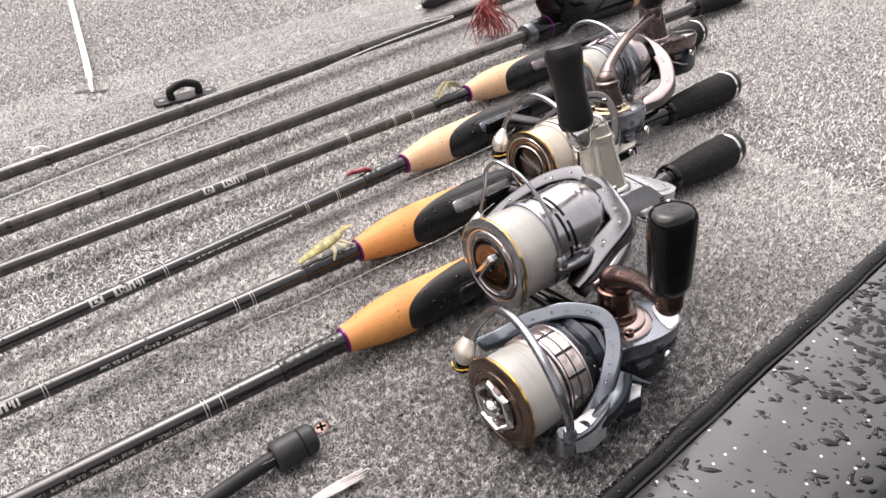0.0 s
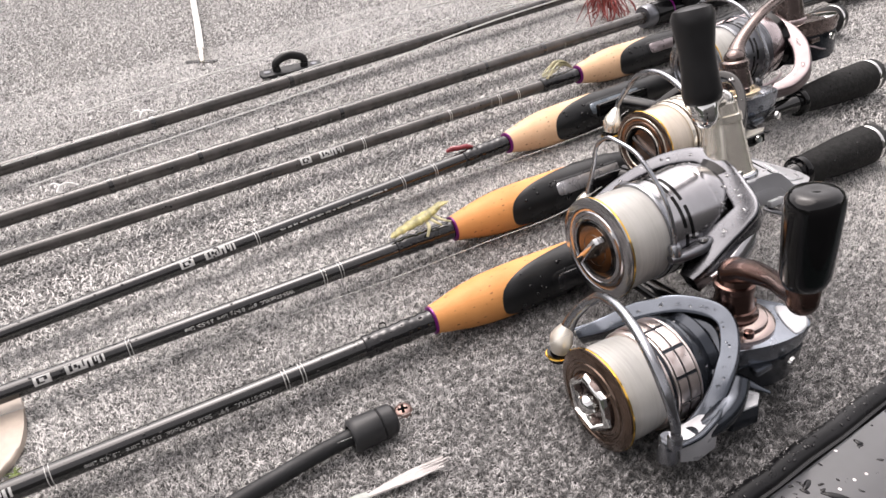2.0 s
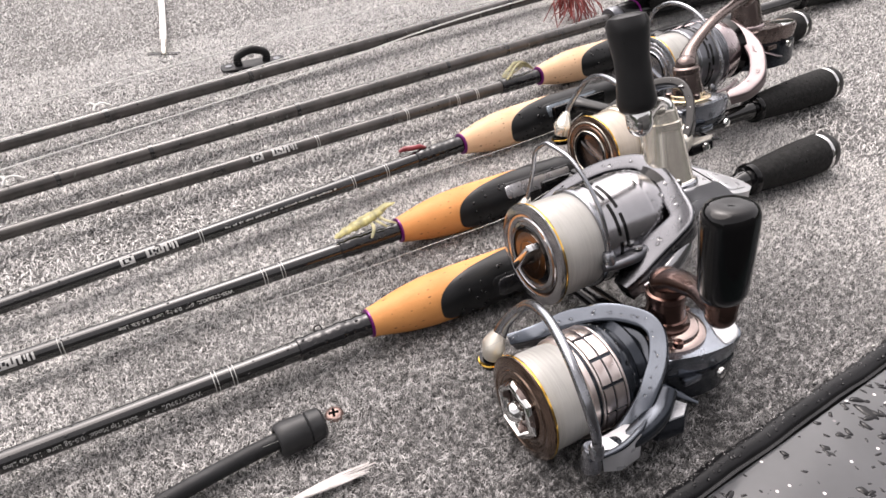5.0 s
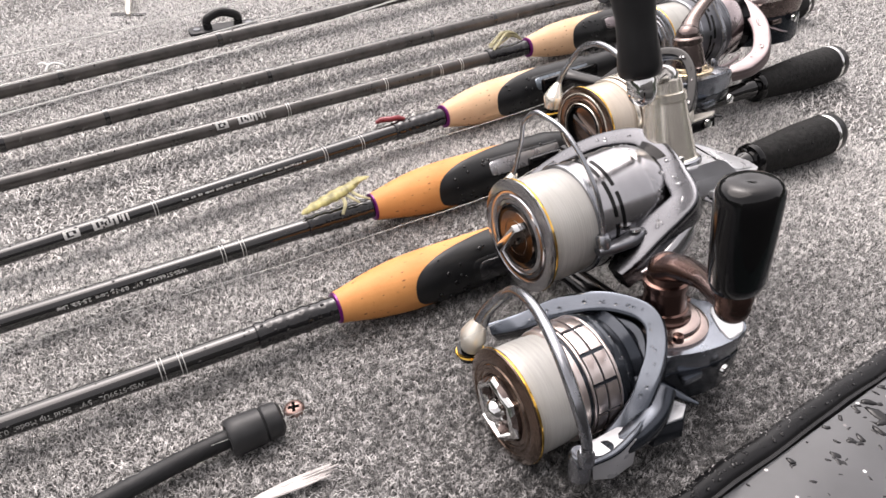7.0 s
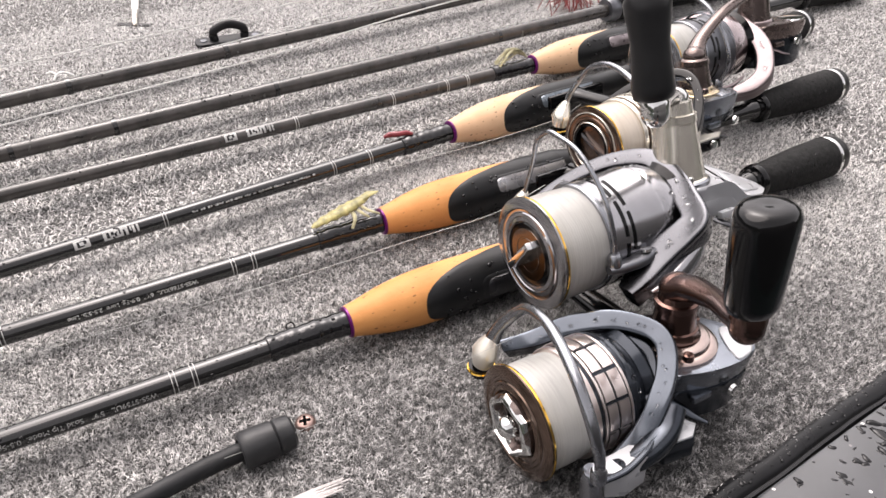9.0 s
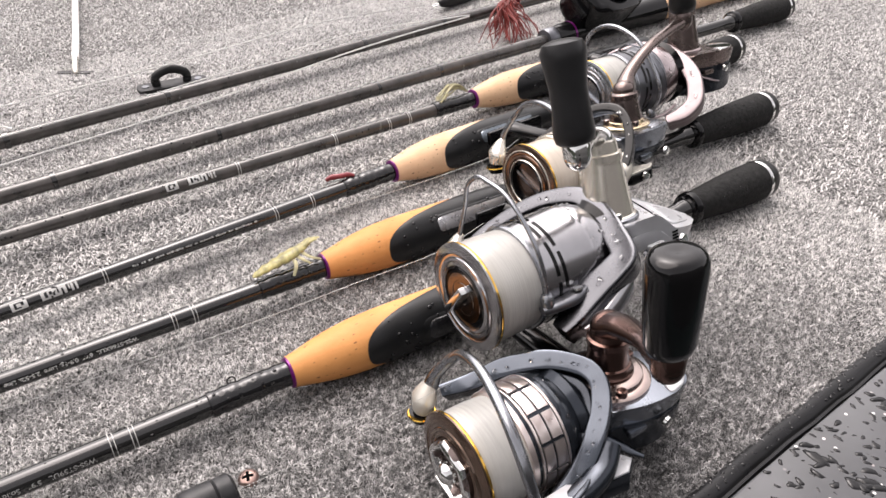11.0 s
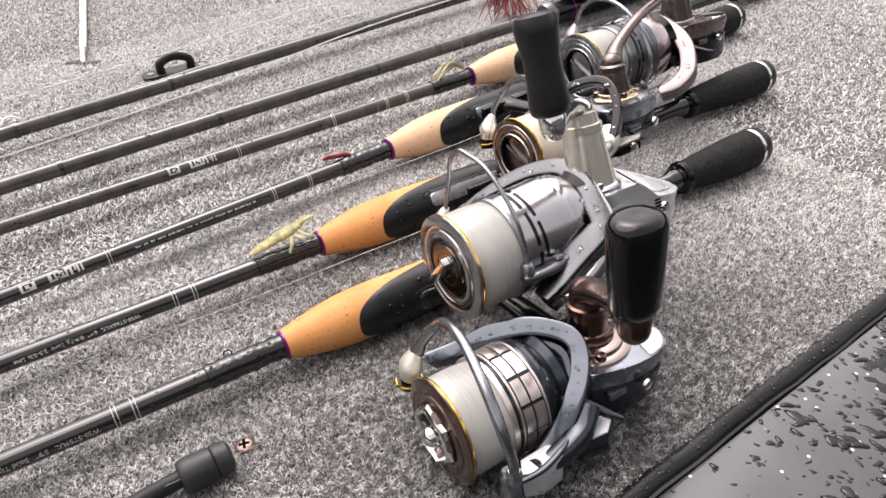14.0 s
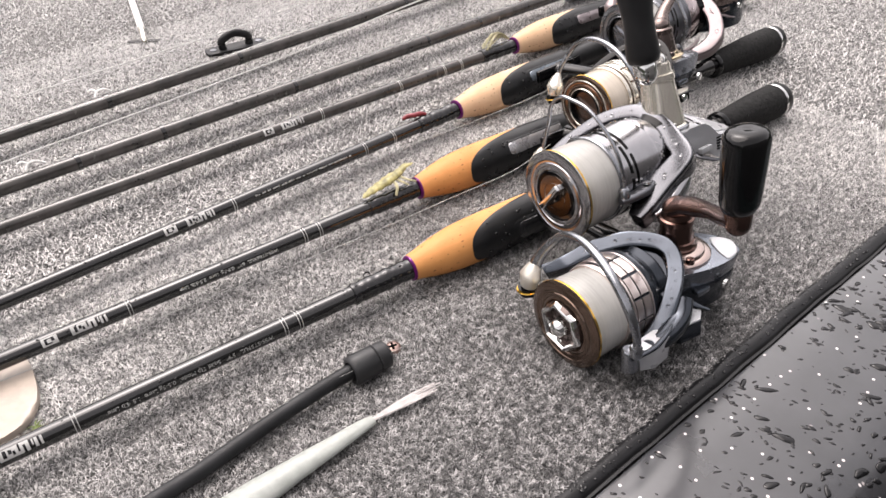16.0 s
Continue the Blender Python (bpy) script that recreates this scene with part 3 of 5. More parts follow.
def spinning_rod(gx, gy, ang, tip, blank_r, cork_mat, blank_mat, butt, window, label, seed, thin=7.0):
    m = pose(gx, gy, 0.0135, 0, 0, ang)
    rod = thing("spinning_rod", m, label, "fishing rod", "rods laid on the deck")
    rnd = random.Random(seed)
    r0, r1 = blank_r
    keys = [(tip, r0), (-110, r0 + (r1 - r0) * 0.8), (-37, r1), (-35, r1 + 0.2), (0, r1)]
    part("blank", lathe(B(), keys, 32), blank_mat, rod, "slim dark carbon blank")
    bm = lathe(B(), [(-37, r1)] + [(-36.5 + 36 * t / 30, r1 + 0.75 + 0.35 * math.sin(t * 1.1 + seed) * math.sin(t * 0.45)) for t in range(31)] + [(0, r1)], 36)
    for v in bm.verts:
        q = Vector((0, v.co.y, v.co.z)).normalized()
        v.co += q * 0.0003 * noise.noise(Vector((v.co.x * 90 + seed * 7, v.co.y * 150, v.co.z * 150)))
    part("thread_wrap", bm, M_WRAP, rod, "glossy epoxied black thread wrap, wet")
    part("winding_check", lathe(B(), [(-1.2, r1), (-1.2, 6.6), (-0.8, 7.1), (0.4, 7.25), (0.7, 7.0), (0.7, 5)], 40), M_PURPLE, rod, "purple anodised winding check")
    cork_pts = smoothprofile(CORK_R)
    part("fore_grip", lathe(B(), [(0.2, 5)] + cork_pts + [(108, 5)], 56), cork_mat, rod, "tapered cork fore grip")
    # black seat laps over the cork; its rounded front edge leaves a tongue of cork along the upper far side
    bm = B()
    us = [i / 18 for i in range(19)]
    rows = []
    for k in range(72):
        off = -180 + 5 * k
        ph = radians(166 + off)
        ust = 32.5 + 53 * min(1, abs(off) / 98) ** 2.6
        row = []
        for q in us:
            u = ust + (112 - ust) * q
            lift = 0.6 * min(1, q * 9) ** 0.5
            r = float(np.interp(u, [c[0] for c in cork_pts], [c[1] for c in cork_pts])) + lift - 0.05
            row.append(bm.verts.new(Vector((u, r * math.cos(ph), r * math.sin(ph))) * MM))
        rows.append(row)
    for a, b in zip(rows, rows[1:] + rows[:1]):
        for i in range(len(us) - 1):
            bm.faces.new((a[i], a[i + 1], b[i + 1], b[i]))
    shell = part("seat_shell", bm, M_SEAT, rod, "soft black reel seat lapping over the cork")
    # hood let into the shell behind a raised lip
    for name, mat, u0, u1, p0, p1, lift in (("hood_lip", M_SEAT, 61.5, 113, window[0] - 7, window[1] + 7, 1.0), ("seat_hood", window[2], 64, 112, window[0], window[1], 1.7)):
        bm = B()
        rows = []
        for k in range(15):
            f = -1 + 2 * k / 14
            ph = radians((p0 + p1) / 2 + (p1 - p0) / 2 * f)
            a0 = u0 + 4 * abs(f) ** 5
            row = []
            for q in (0, 0.02, 0.06, 0.2, 0.4, 0.6, 0.8, 1):
                u = a0 + (u1 - a0) * q
                edge = min(1, q / 0.06) * min(1, (1 - abs(f)) * 7 + 0.12)
                r = float(np.interp(u, [c[0] for c in cork_pts], [c[1] for c in cork_pts])) + 0.35 + (lift - 0.35) * edge
                row.append(bm.verts.new(Vector((u, r * math.cos(ph), r * math.sin(ph))) * MM))
            rows.append(row)
        for a, b in zip(rows, rows[1:]):
            for i in range(len(a) - 1):
                bm.faces.new((a[i], a[i + 1], b[i + 1], b[i]))
        part(name, bm, mat, shell, "smooth grey hood over the reel foot" if name == "seat_hood" else "")
    part("reel_seat", lathe(B(), [(107, 5), (107, 11.6), (112, 11.7), (118, 10.6), (124, 9.6), (165, 9.4), (172, 10.8), (186, 10.8), (189, 9.4), (192, 6)], 44), M_SEAT, rod, "black plastic reel seat")
    b0, b1 = butt
    part("rear_blank", lathe(B(), [(190, thin - 1.6), (b0 - 12, thin - 1.6), (b0 - 10, thin - 0.4), (b0 + 2, thin - 0.4)], 32), M_BLANK, rod)
    part("collar", lathe(B(), [(b0 - 5, 5), (b0 - 5, 7.2), (b0 - 3.6, 8.0), (b0 - 3.0, 9.6), (b0 - 0.6, 10.2), (b0 + 0.6, 10.0), (b0 + 0.8, 5)], 36), M_BLACKGLOSS, rod, "gloss black collar")
    L = b1 - b0
    part("butt_grip", lathe(B(), [(b0, 6), (b0, 8.6), (b0 + 2, 9.3)] + [(b0 + 2 + (L - 14) * t, 9.3 + 3.1 * math.sin(t * 1.75) ** 1.3) for t in (0.1, 0.2, 0.3, 0.45, 0.6, 0.75, 0.9, 1.0)] + [(b1 - 12, 6)], 44), M_EVA, rod, "black foam butt grip")
    part("butt_ring", lathe(B(), [(b1 - 12, 6), (b1 - 12, 12.3), (b1 - 11.4, 12.6), (b1 - 9.8, 12.5), (b1 - 9.5, 6)], 44), M_CHROME, rod, "bright metal ring")
    part("butt_cap", lathe(B(), [(b1 - 9.6, 6), (b1 - 9.6, 12.4), (b1 - 5, 12.0), (b1 - 2, 10.4), (b1 - 0.6, 7.5), (b1, 0)], 44), M_BLACK, rod, "rounded black rubber butt cap")
    cr = lambda u: float(np.interp(u, [q[0] for q in CORK_R], [q[1] for q in CORK_R])) + 0.3
    wet(m, 42, 105, lambda u: cr(u) + 0.45, 46, 115, 215, rnd, 0.45, 1.05)
    wet(m, -36, -3, r1 + 0.7, 12, 60, 190, rnd, 0.4, 0.8)
    wet(m, max(tip, -330), -36, lambda u: float(np.interp(u, [k[0] for k in keys], [k[1] for k in keys])), 50, 50, 170, rnd, 0.3, 0.75)
    wet(m, b0 + 12, b1 - 15, 12.0, 16, 90, 200, rnd, 0.3, 0.7)
    return rod, m, keys


rod_a, ma, ka = spinning_rod(-0.048, 0.326, 36.2, -620, (4.1, 4.9), M_CORK, M_BLANK, (255, 326), (146, 192, M_SEATGLOSS), "spinning rod with orange varnished cork grip lying on carpet", 1)
part("hook_keeper", tube(B(), [(-26.4, 3.0, 4.4), (-26.6, 4.2, 5.3), (-25.4, 5.0, 5.8), (-23.8, 5.0, 5.7), (-23.0, 4.2, 5.1), (-23.4, 3.0, 4.4)], 0.32, 8), M_BLACKGLOSS, rod_a, "small black hook keeper loop")
rod_b, mb, kb = spinning_rod(-0.047, 0.406, 36.9, -640, (3.6, 4.7), M_CORK, M_BLANK, (284, 368), (124, 162, M_HOODGREY), "spinning rod with orange cork grip and white printed blank", 2)
rod_c, mc, kc = spinning_rod(-0.022, 0.511, 41.0, -640, (3.4, 4.8), M_CORK_PALE, M_BLANK, (294, 368), (124, 162, M_HOODBLUE), "spinning rod with pale bare cork grip and thin blank", 3)
rod_d, md, kd = spinning_rod(0.027, 0.627, 38.6, -680, (3.6, 4.8), M_CORK_PALE, M_BLANK_GREY, (310, 396), (124, 162, M_HOODPINK), "spinning rod with pale cork grip and weathered blank", 4)


def pair_of_bands(rod, keys, u, mat=M_SILVERPRINT):
    for du in (-0.8, 0.8):
        band(rod, u + du, 0.32, rad(keys, u) + 0.08, mat)


for rod, keys, spots in ((rod_a, ka, (-34, -68, -76, -176)), (rod_b, kb, (-35.5, -70.5, -80.3, -181)), (rod_c, kc, (-60, -84, -182)), (rod_d, kd, (-60, -77, -120, -190))):
    for u in spots:
        pair_of_bands(rod, keys, u)
lettering(rod_a, "WSS-ST59UL   5'9\"   Solid Tip Model  0.5-5g Lure  1.5-4lb Line", -83, 80, ka, 158, 3.1, M_SILVERPRINT)
lettering(rod_b, "WSS-ST66XUL  6'6\"  0.9-5g. Lure  2.5-5lb. Line", -98, 57, kb, 156, 2.8, M_WHITE)


def logo(rod, keys, u, ink=M_SILVERPRINT):
    """Plain printed shapes: two pale patches crossed by dark strokes, and small bars."""
    r = rad(keys, u)
    for u0, u1, p0, p1 in ((u - 17, u - 5, 112, 170), (u - 31, u - 23.5, 114, 172), (u - 2.8, u - 1.6, 118, 168), (u - 0.6, u + 0.4, 118, 168), (u - 3.9, u - 3.3, 118, 150)):
        printed_bar(rod, u0, u1, p0, p1, r, ink)
    for u0, u1, p0, p1 in ((u - 15.4, u - 14.0, 118, 158), (u - 13.2, u - 11.8, 124, 146), (u - 11.6, u - 10.6, 136, 158), (u - 9.4, u - 8.6, 112, 152), (u - 7.4, u - 6.4, 128, 170),
                           (u - 29.6, u - 25, 123, 130), (u - 29.6, u - 28.4, 130, 156), (u - 26.4, u - 25, 130, 148), (u - 29.6, u - 26.4, 154, 162)):
        printed_bar(rod, u0, u1, p0, p1, r + 0.03, M_WRAP, "dark_stroke")


logo(rod_a, ka, -190)
logo(rod_b, kb, -193)
logo(rod_c, kc, -196)
logo(rod_d, kd, -206)
# small print that cannot be read: plain bars
for rod, keys, u0, u1, ph in ((rod_c, kc, -168, -98, 155),):
    u = u0
    rnd = random.Random(8)
    while u < u1:
        w = rnd.uniform(0.5, 1.5)
        printed_bar(rod, u, u + w, ph - rnd.uniform(3, 9), ph + rnd.uniform(2, 6), rad(keys, u), M_SILVERPRINT)
        u += w + rnd.choice((0.35, 0.45, 0.55, 1.6))


def casting_blank(gx, gy, ang, u1, radii, label, name="casting_rod"):
    m = pose(gx, gy, 0.0135, 0, 0, ang)
    rod = thing(name, m, label, "fishing rod", "rods laid on the deck")
    part("blank", lathe(B(), [(-260, radii[0]), (u1, radii[1])], 30), M_BLANK_GREY, rod, "weathered brown-grey carbon blank")
    rnd = random.Random(int(gx * 1000))
    wet(m, -100, u1, radii[1], 60, 60, 170, rnd, 0.3, 0.8)
    return rod, m


rod_e, me_ = casting_blank(-0.2765, 0.4470, 40.4, 482, (4.6, 5.6), "casting rod with weathered blank and black trigger seat")
rod_f, mf = casting_blank(-0.3155, 0.5140, 42.4, 640, (4.8, 5.8), "casting rod with weathered grey-brown carbon blank")
for u in (0, 60, 168, 300, 360, 430):
    band(rod_e, u, 3, 5.5, M_BLANK)
for u in (36, 150, 330, 420):
    band(rod_f, u, 3.5, 5.8, M_BLANK)
part("hood_ring", lathe(B(), [(478, 5), (478, 9.5), (480, 10.5), (486, 10.8), (490, 9.8), (490, 5)], 40), M_HOOD, rod_e, "grey metal hood ring")
part("trigger_seat", lathe(B(), [(489, 6), (489, 10.4), (505, 11.4), (540, 11.0), (590, 11.8), (612, 13.0), (632, 13.2), (634, 6)], 44), M_BLACKGLOSS, rod_e, "glossy black trigger reel seat")
band(rod_e, 508, 2.0, 11.7, M_PURPLE, "seat_ring")
part("rear_grip", lathe(B(), [(633, 6), (633, 12.2), (660, 11.5), (720, 11), (800, 12.5), (802, 6)], 40), M_CORK_PALE, rod_e, "pale cork rear grip")
for rod, u in ((rod_e, -26), (rod_f, 34)):
    bm = B()
    tube(bm, [(u - 5, 3, 5), (u - 2, 5, 8), (u + 3, 4.5, 8.5), (u + 8, 3, 5.5)], [0.9, 0.8, 0.7, 0.9], 8)
    tube(bm, [(u - 2, 5, 8), (u - 5, 7.5, 9.5), (u - 8, 8, 8.5)], [0.8, 0.7, 0.9], 8)
    part("hook_keeper", bm, M_WHITE, rod, "small pale hook keeper")


# ---------------------------------------------------------------- reels
def knob_profile(kind, length):
    if kind == "waist":
        return [(0, 0), (0, 7.0), (1.2, 8.6), (4, 9.3), (length * 0.35, 8.3), (length * 0.55, 8.2), (length * 0.8, 9.6), (length - 4, 10.0), (length - 1.2, 8.6), (length - 0.2, 5.5), (length, 0)]
    return [(0, 0), (0, 6.0), (1.5, 8.2), (5, 9.6), (length * 0.5, 10.4), (length - 6, 11.0), (length - 3.2, 10.7), (length - 1.2, 9.4), (length - 0.3, 7.4), (length - 0.05, 4.0), (length - 0.3, 1.6), (length - 0.4, 0)]


def spinning_reel(m, s, label):
    """A spinning reel on its side: x along the spool's axis from the drag knob, y towards the rod, z along the handle shaft."""
    reel = thing("spinning_reel", m, label, "fishing reel", "reels on the rods")
    R = s["R"]
    k = R / 22.5
    f0 = s.get("front", 6)
    bu = s["bu"]
    bz = s.get("body_z", -10)
    # spool
    spool = part("spool", lathe(B(), [(f0 + 4, 0), (f0 + 4, 12.0 * k), (f0 + 0.5, 12.6 * k), (f0, 13.6 * k), (f0 + 0.5, 15 * k), (f0 + 0.1, 15.4 * k), (f0 + 0.1, 16.6 * k), (f0 + 0.6, 17 * k), (f0 + 0.5, 18.2 * k), (f0 + 0.1, 18.6 * k), (f0 + 0.6, 21.2 * k), (f0 + 1.2, R), (f0 + 2.0, R), (f0 + 2.4, R - 2.2)], 72), s["flange"], reel)
    part("spool_rim", lathe(B(), [(f0 + 2.0, R - 2), (f0 + 2.0, R + 0.05), (f0 + 2.3, R + 0.2), (f0 + 2.9, R + 0.05), (f0 + 3.0, R - 2)], 72, closed=True), M_GOLD, spool, "thin gold spool rim")
    w0, w1 = f0 + 3.0, f0 + 4.0 + s["wind"]
    part("wound_line", lathe(B(), [(w0 - 1, R - 4)] + [(w0 + (w1 - w0) * t, R - 1.9 + 0.5 * math.sin(t * math.pi)) for t in [i / 10 for i in range(11)]] + [(w1 + 1, R - 4)], 72, closed=True), s["line"], spool, "clear fishing line wound on the spool")
    sk0, sk1 = w1, w1 + s["skirt_len"]
    part("skirt_lip", lathe(B(), [(sk0 - 0.2, R - 4), (sk0 - 0.2, R - 0.7), (sk0 + 0.5, R - 0.3), (sk0 + 2.0, R - 0.4), (sk0 + 2.2, R - 4)], 72, closed=True), s["lip"], spool)
    part("skirt", lathe(B(), [(sk0 + 2, R - 4), (sk0 + 2, R - 0.9), (sk1 - 2, R - 0.6), (sk1 - 1, R - 0.2), (sk1, R - 0.4), (sk1, R - 4)], 72, closed=True), s["skirt"], spool)
    # holes or slots cut into the skirt, as dark inset panels framed by bright bridges
    if s["ports"] == "windows":
        mid = (sk0 + sk1) / 2 + 0.6
        for i in range(12):
            for ua, ub in ((sk0 + 5.2, mid - 0.45), (mid + 0.45, sk1 - 3.6)):
                bm = B()
                rows = []
                for j in range(6):
                    ph = radians(i * 30 + 2 + 26 * j / 5)
                    lift = 0.06 if j in (0, 5) else 0.1
                    rows.append([bm.verts.new(Vector((u, r * math.cos(ph), r * math.sin(ph))) * MM) for u, r in ((ua, R - 2), (ua, R + lift - 0.08), (ua + 0.2, R + lift), (ub - 0.2, R + lift), (ub, R + lift - 0.08), (ub, R - 2))])
                for a, b in zip(rows, rows[1:]):
                    for q in range(6):
                        bm.faces.new((a[q], a[(q + 1) % 6], b[(q + 1) % 6], b[q]))
                bm.faces.new(rows[0])
                bm.faces.new(rows[-1])
                part("skirt_panel", bm, s["lip"], spool)
        for ua in (sk0 + 3.6, sk1 - 3.0):
            part("skirt_rib", lathe(B(), [(ua, R - 3), (ua, R - 0.1), (ua + 0.4, R + 0.1), (ua + 1.0, R - 0.1), (ua + 1.0, R - 3)], 72, closed=True), s["lip"], spool)
    elif s["ports"] == "slots":
        for row, ua in enumerate((sk0 + 8.0, sk0 + 11.5)):
            for i in range(8):
                ph0 = i * 45 + row * 14
                bm = B()
                rows = []
                for j in range(7):
                    ph = radians(ph0 + 38 * j / 6)
                    rows.append([bm.verts.new(Vector((u, r * math.cos(ph), r * math.sin(ph))) * MM) for u, r in ((ua, R - 2), (ua, R - 0.38), (ua + 1.3, R - 0.32), (ua + 1.3, R - 2))])
                for a, b in zip(rows, rows[1:]):
                    for q in range(4):
                        bm.faces.new((a[q], a[(q + 1) % 4], b[(q + 1) % 4], b[q]))
                bm.faces.new(rows[0])
                bm.faces.new(rows[-1])
                part("slot", bm, M_BLACKGLOSS, spool)
        a = radians(62)
        clip = part("line_clip", lathe(B(), [(-1.0, 0), (-1.0, 4.0), (0.5, 4.0), (0.8, 3.4), (0.4, 2.6), (-0.6, 2.4), (-0.8, 0)], 28, 'x', squash=(1.0, 0.7)), s["skirt"], spool, "oval line clip")
        clip.matrix_basis = Matrix.Translation(Vector((sk0 + 3.4, (R - 0.6) * math.cos(a), (R - 0.6) * math.sin(a))) * MM) @ Vector((0, math.cos(a), math.sin(a))).to_track_quat('X', 'Y').to_matrix().to_4x4()
    for i in range(s.get("loops", 0)):
        ring = [(sk1 - 7 + 2.2 * i + 3.2 * math.cos(radians(q * 18 + 40 * i)), (R + 0.9 + 0.5 * i) * math.cos(radians(q * 18)), (R + 0.9 + 0.5 * i) * math.sin(radians(q * 18))) for q in range(21)]
        part("loose_loop", tube(B(), ring, 0.32, 6, smooth=3, caps=False), M_SATIN, spool, "slack loop of line round the skirt")
    # drag knob
    knob = s["drag"]
    if knob == "hex":
        drag = part("drag_knob", lathe(B(), [(f0 + 4.2, 0), (f0 + 4.2, 12.2 * k), (f0 - 1.0, 12.4 * k), (f0 - 2.6, 11.0 * k), (f0 - 2.2, 9.4 * k), (f0 + 0.6, 8.4 * k), (f0 + 0.8, 5.0 * k), (f0 - 0.5, 4.4 * k), (f0 - 0.6, 0)], 48), M_BROWNGREY, reel, "polished drag knob")
        part("drag_bezel", lathe(B(), [(f0 - 0.2, 9.8 * k), (f0 - 2.6, 10.4 * k), (f0 - 3.4, 11.2 * k), (f0 - 3.2, 12.0 * k), (f0 - 1.2, 13.6 * k), (f0 - 0.2, 13.2 * k)], 6, twist=0.3, closed=True), M_CHROME, drag, "six-sided chrome bezel")
        part("knob_dome", lathe(B(), [(f0 - 0.4, 4.6 * k), (f0 - 2.2, 4.7 * k), (f0 - 4.4, 4.0 * k), (f0 - 5.8, 2.6 * k), (f0 - 6.4, 1.0 * k), (f0 - 6.5, 0)], 36), M_CHROME, drag, "bright domed knob centre")
    elif knob == "lever":
        drag = part("drag_knob", lathe(B(), [(f0 + 4.2, 0), (f0 + 4.2, 13.2 * k), (f0 + 0.6, 13.4 * k), (f0 - 0.2, 12.6 * k), (f0 + 0.2, 11.8 * k), (f0 + 0.6, 8 * k), (f0 + 0.2, 7.6 * k), (f0 + 0.4, 0)], 56), M_BLACKGLOSS, reel, "dark polished drag knob")
        part("knob_face", lathe(B(), [(f0 + 0.3, 3.0), (f0 - 0.1, 3.2), (f0 - 0.1, 6.4 * k), (f0 + 0.15, 6.6 * k), (f0 + 0.15, 7.2 * k), (f0 - 0.1, 7.4 * k), (f0 - 0.1, 10.6 * k), (f0 + 0.4, 10.8 * k)], 56, closed=True), M_KNOBFACE, drag, "ringed rose-coloured knob face")
        part("lever", block(B(), (6.5, 19, 3.2), (f0 - 3.4, -2.0, 1.5), 0.7, pose(0, 0, 0, -38, 0, 0)), M_CHROME, drag, "folding bar across the drag knob")
        part("lever_slot", block(B(), (2.0, 8, 2.2), (f0 - 5.2, 1.5, -1.2), 0.5, pose(0, 0, 0, -38, 0, 0)), M_COPPER, drag)
    else:
        drag = part("drag_knob", lathe(B(), [(f0 + 6, 0), (f0 + 6, 12.4 * k), (f0 + 0.8, 13.2 * k), (f0 - 0.8, 12.6 * k), (f0 - 0.4, 11.6 * k), (f0 + 4, 10.4 * k), (f0 + 4.4, 0)], 56), M_BLACKGLOSS, reel, "recessed black drag knob")
        part("knob_bar", block(B(), (3.5, 20 * k, 2.6), (f0 + 2.4, 0, 0), 0.7, pose(0, 0, 0, 35, 0, 0)), M_SATIN, drag)
        part("knob_ring", lathe(B(), [(f0 - 0.5, 13.3 * k), (f0 - 0.8, 13.6 * k), (f0 - 0.3, 14.0 * k), (f0 + 0.2, 13.7 * k)], 56, closed=True), s.get("trim", M_GOLD), drag)
        part("flange_ring", lathe(B(), [(f0 + 0.3, 18.8 * k), (f0 - 0.1, 19.0 * k), (f0 + 0.1, 19.5 * k), (f0 + 0.6, 19.7 * k)], 56, closed=True), s.get("trim", M_GOLD), drag)
    # rotor: a cup and two arched arms
    n_front = 19
    cd = s.get("cup_len", 9)
    rotor = part("rotor", lathe(B(), [(sk1 - 6, R - 3.5), (sk1 + 0.4, R - 2.2), (sk1 + 2, R - 1.2), (sk1 + cd - 4, R - 1.6), (sk1 + cd - 1, R - 3), (sk1 + cd + 1, R - 6), (sk1 + cd + 1.6, R - 10), (sk1 + cd + 1.6, 6)], 64), s["cup"], reel, "rotor cup")
    # dark disc put in for the shade between cup and arm
    part("gap_disc", lathe(B(), [(sk1 + cd - 1, 6), (sk1 + cd, R - 4), (sk1 + cd + 3, R - 1.5), (sk1 + cd + 5, R - 3), (sk1 + cd + 6, 6)], 56), s.get("back", M_BLACKGLOSS), rotor, "added dark disc for the shaded gap behind the cup")
    v, uu = s["arm_v"], sk1
    turn = Matrix.Rotation(radians(s["turn"]), 4, 'X')
    nrm = Vector((-s["slope"], 0, 1)).normalized()
    path = [Vector(p) for p in s["arch"]]
    if s.get("mirror"):
        path += [Vector((p.x, -p.y, p.z)) for p in reversed(path[:-1])]
    wide = s["arch_w"]
    part("rotor_arm", plate_band(B(), path, wide, s["thick"], nrm, turn), s["arm"], rotor, "arched rotor arm")
    part("arm_wall", plate_band(B(), [p - nrm * (s["thick"] + s["wall"] * 0.5 - 0.6) for p in path], [w * s.get("wall_w", 0.9) for w in wide], s["wall"], nrm, turn), s["wall_mat"], rotor, "darker inner wall of the rotor arm")
    if "step" in s:
        inner = [Vector((c.x * s["step"] + 4.5, c.y * s["step"], c.z * s["step"])) - nrm * 4.5 for c in path[2:-2]]
        part("arm_step", plate_band(B(), inner, [w * 0.55 for w in wide[2:-2]], 2.4, nrm, turn), M_DARKBLUE, rotor, "stepped inner edge of the rotor arm")
    path = [turn @ p for p in path]
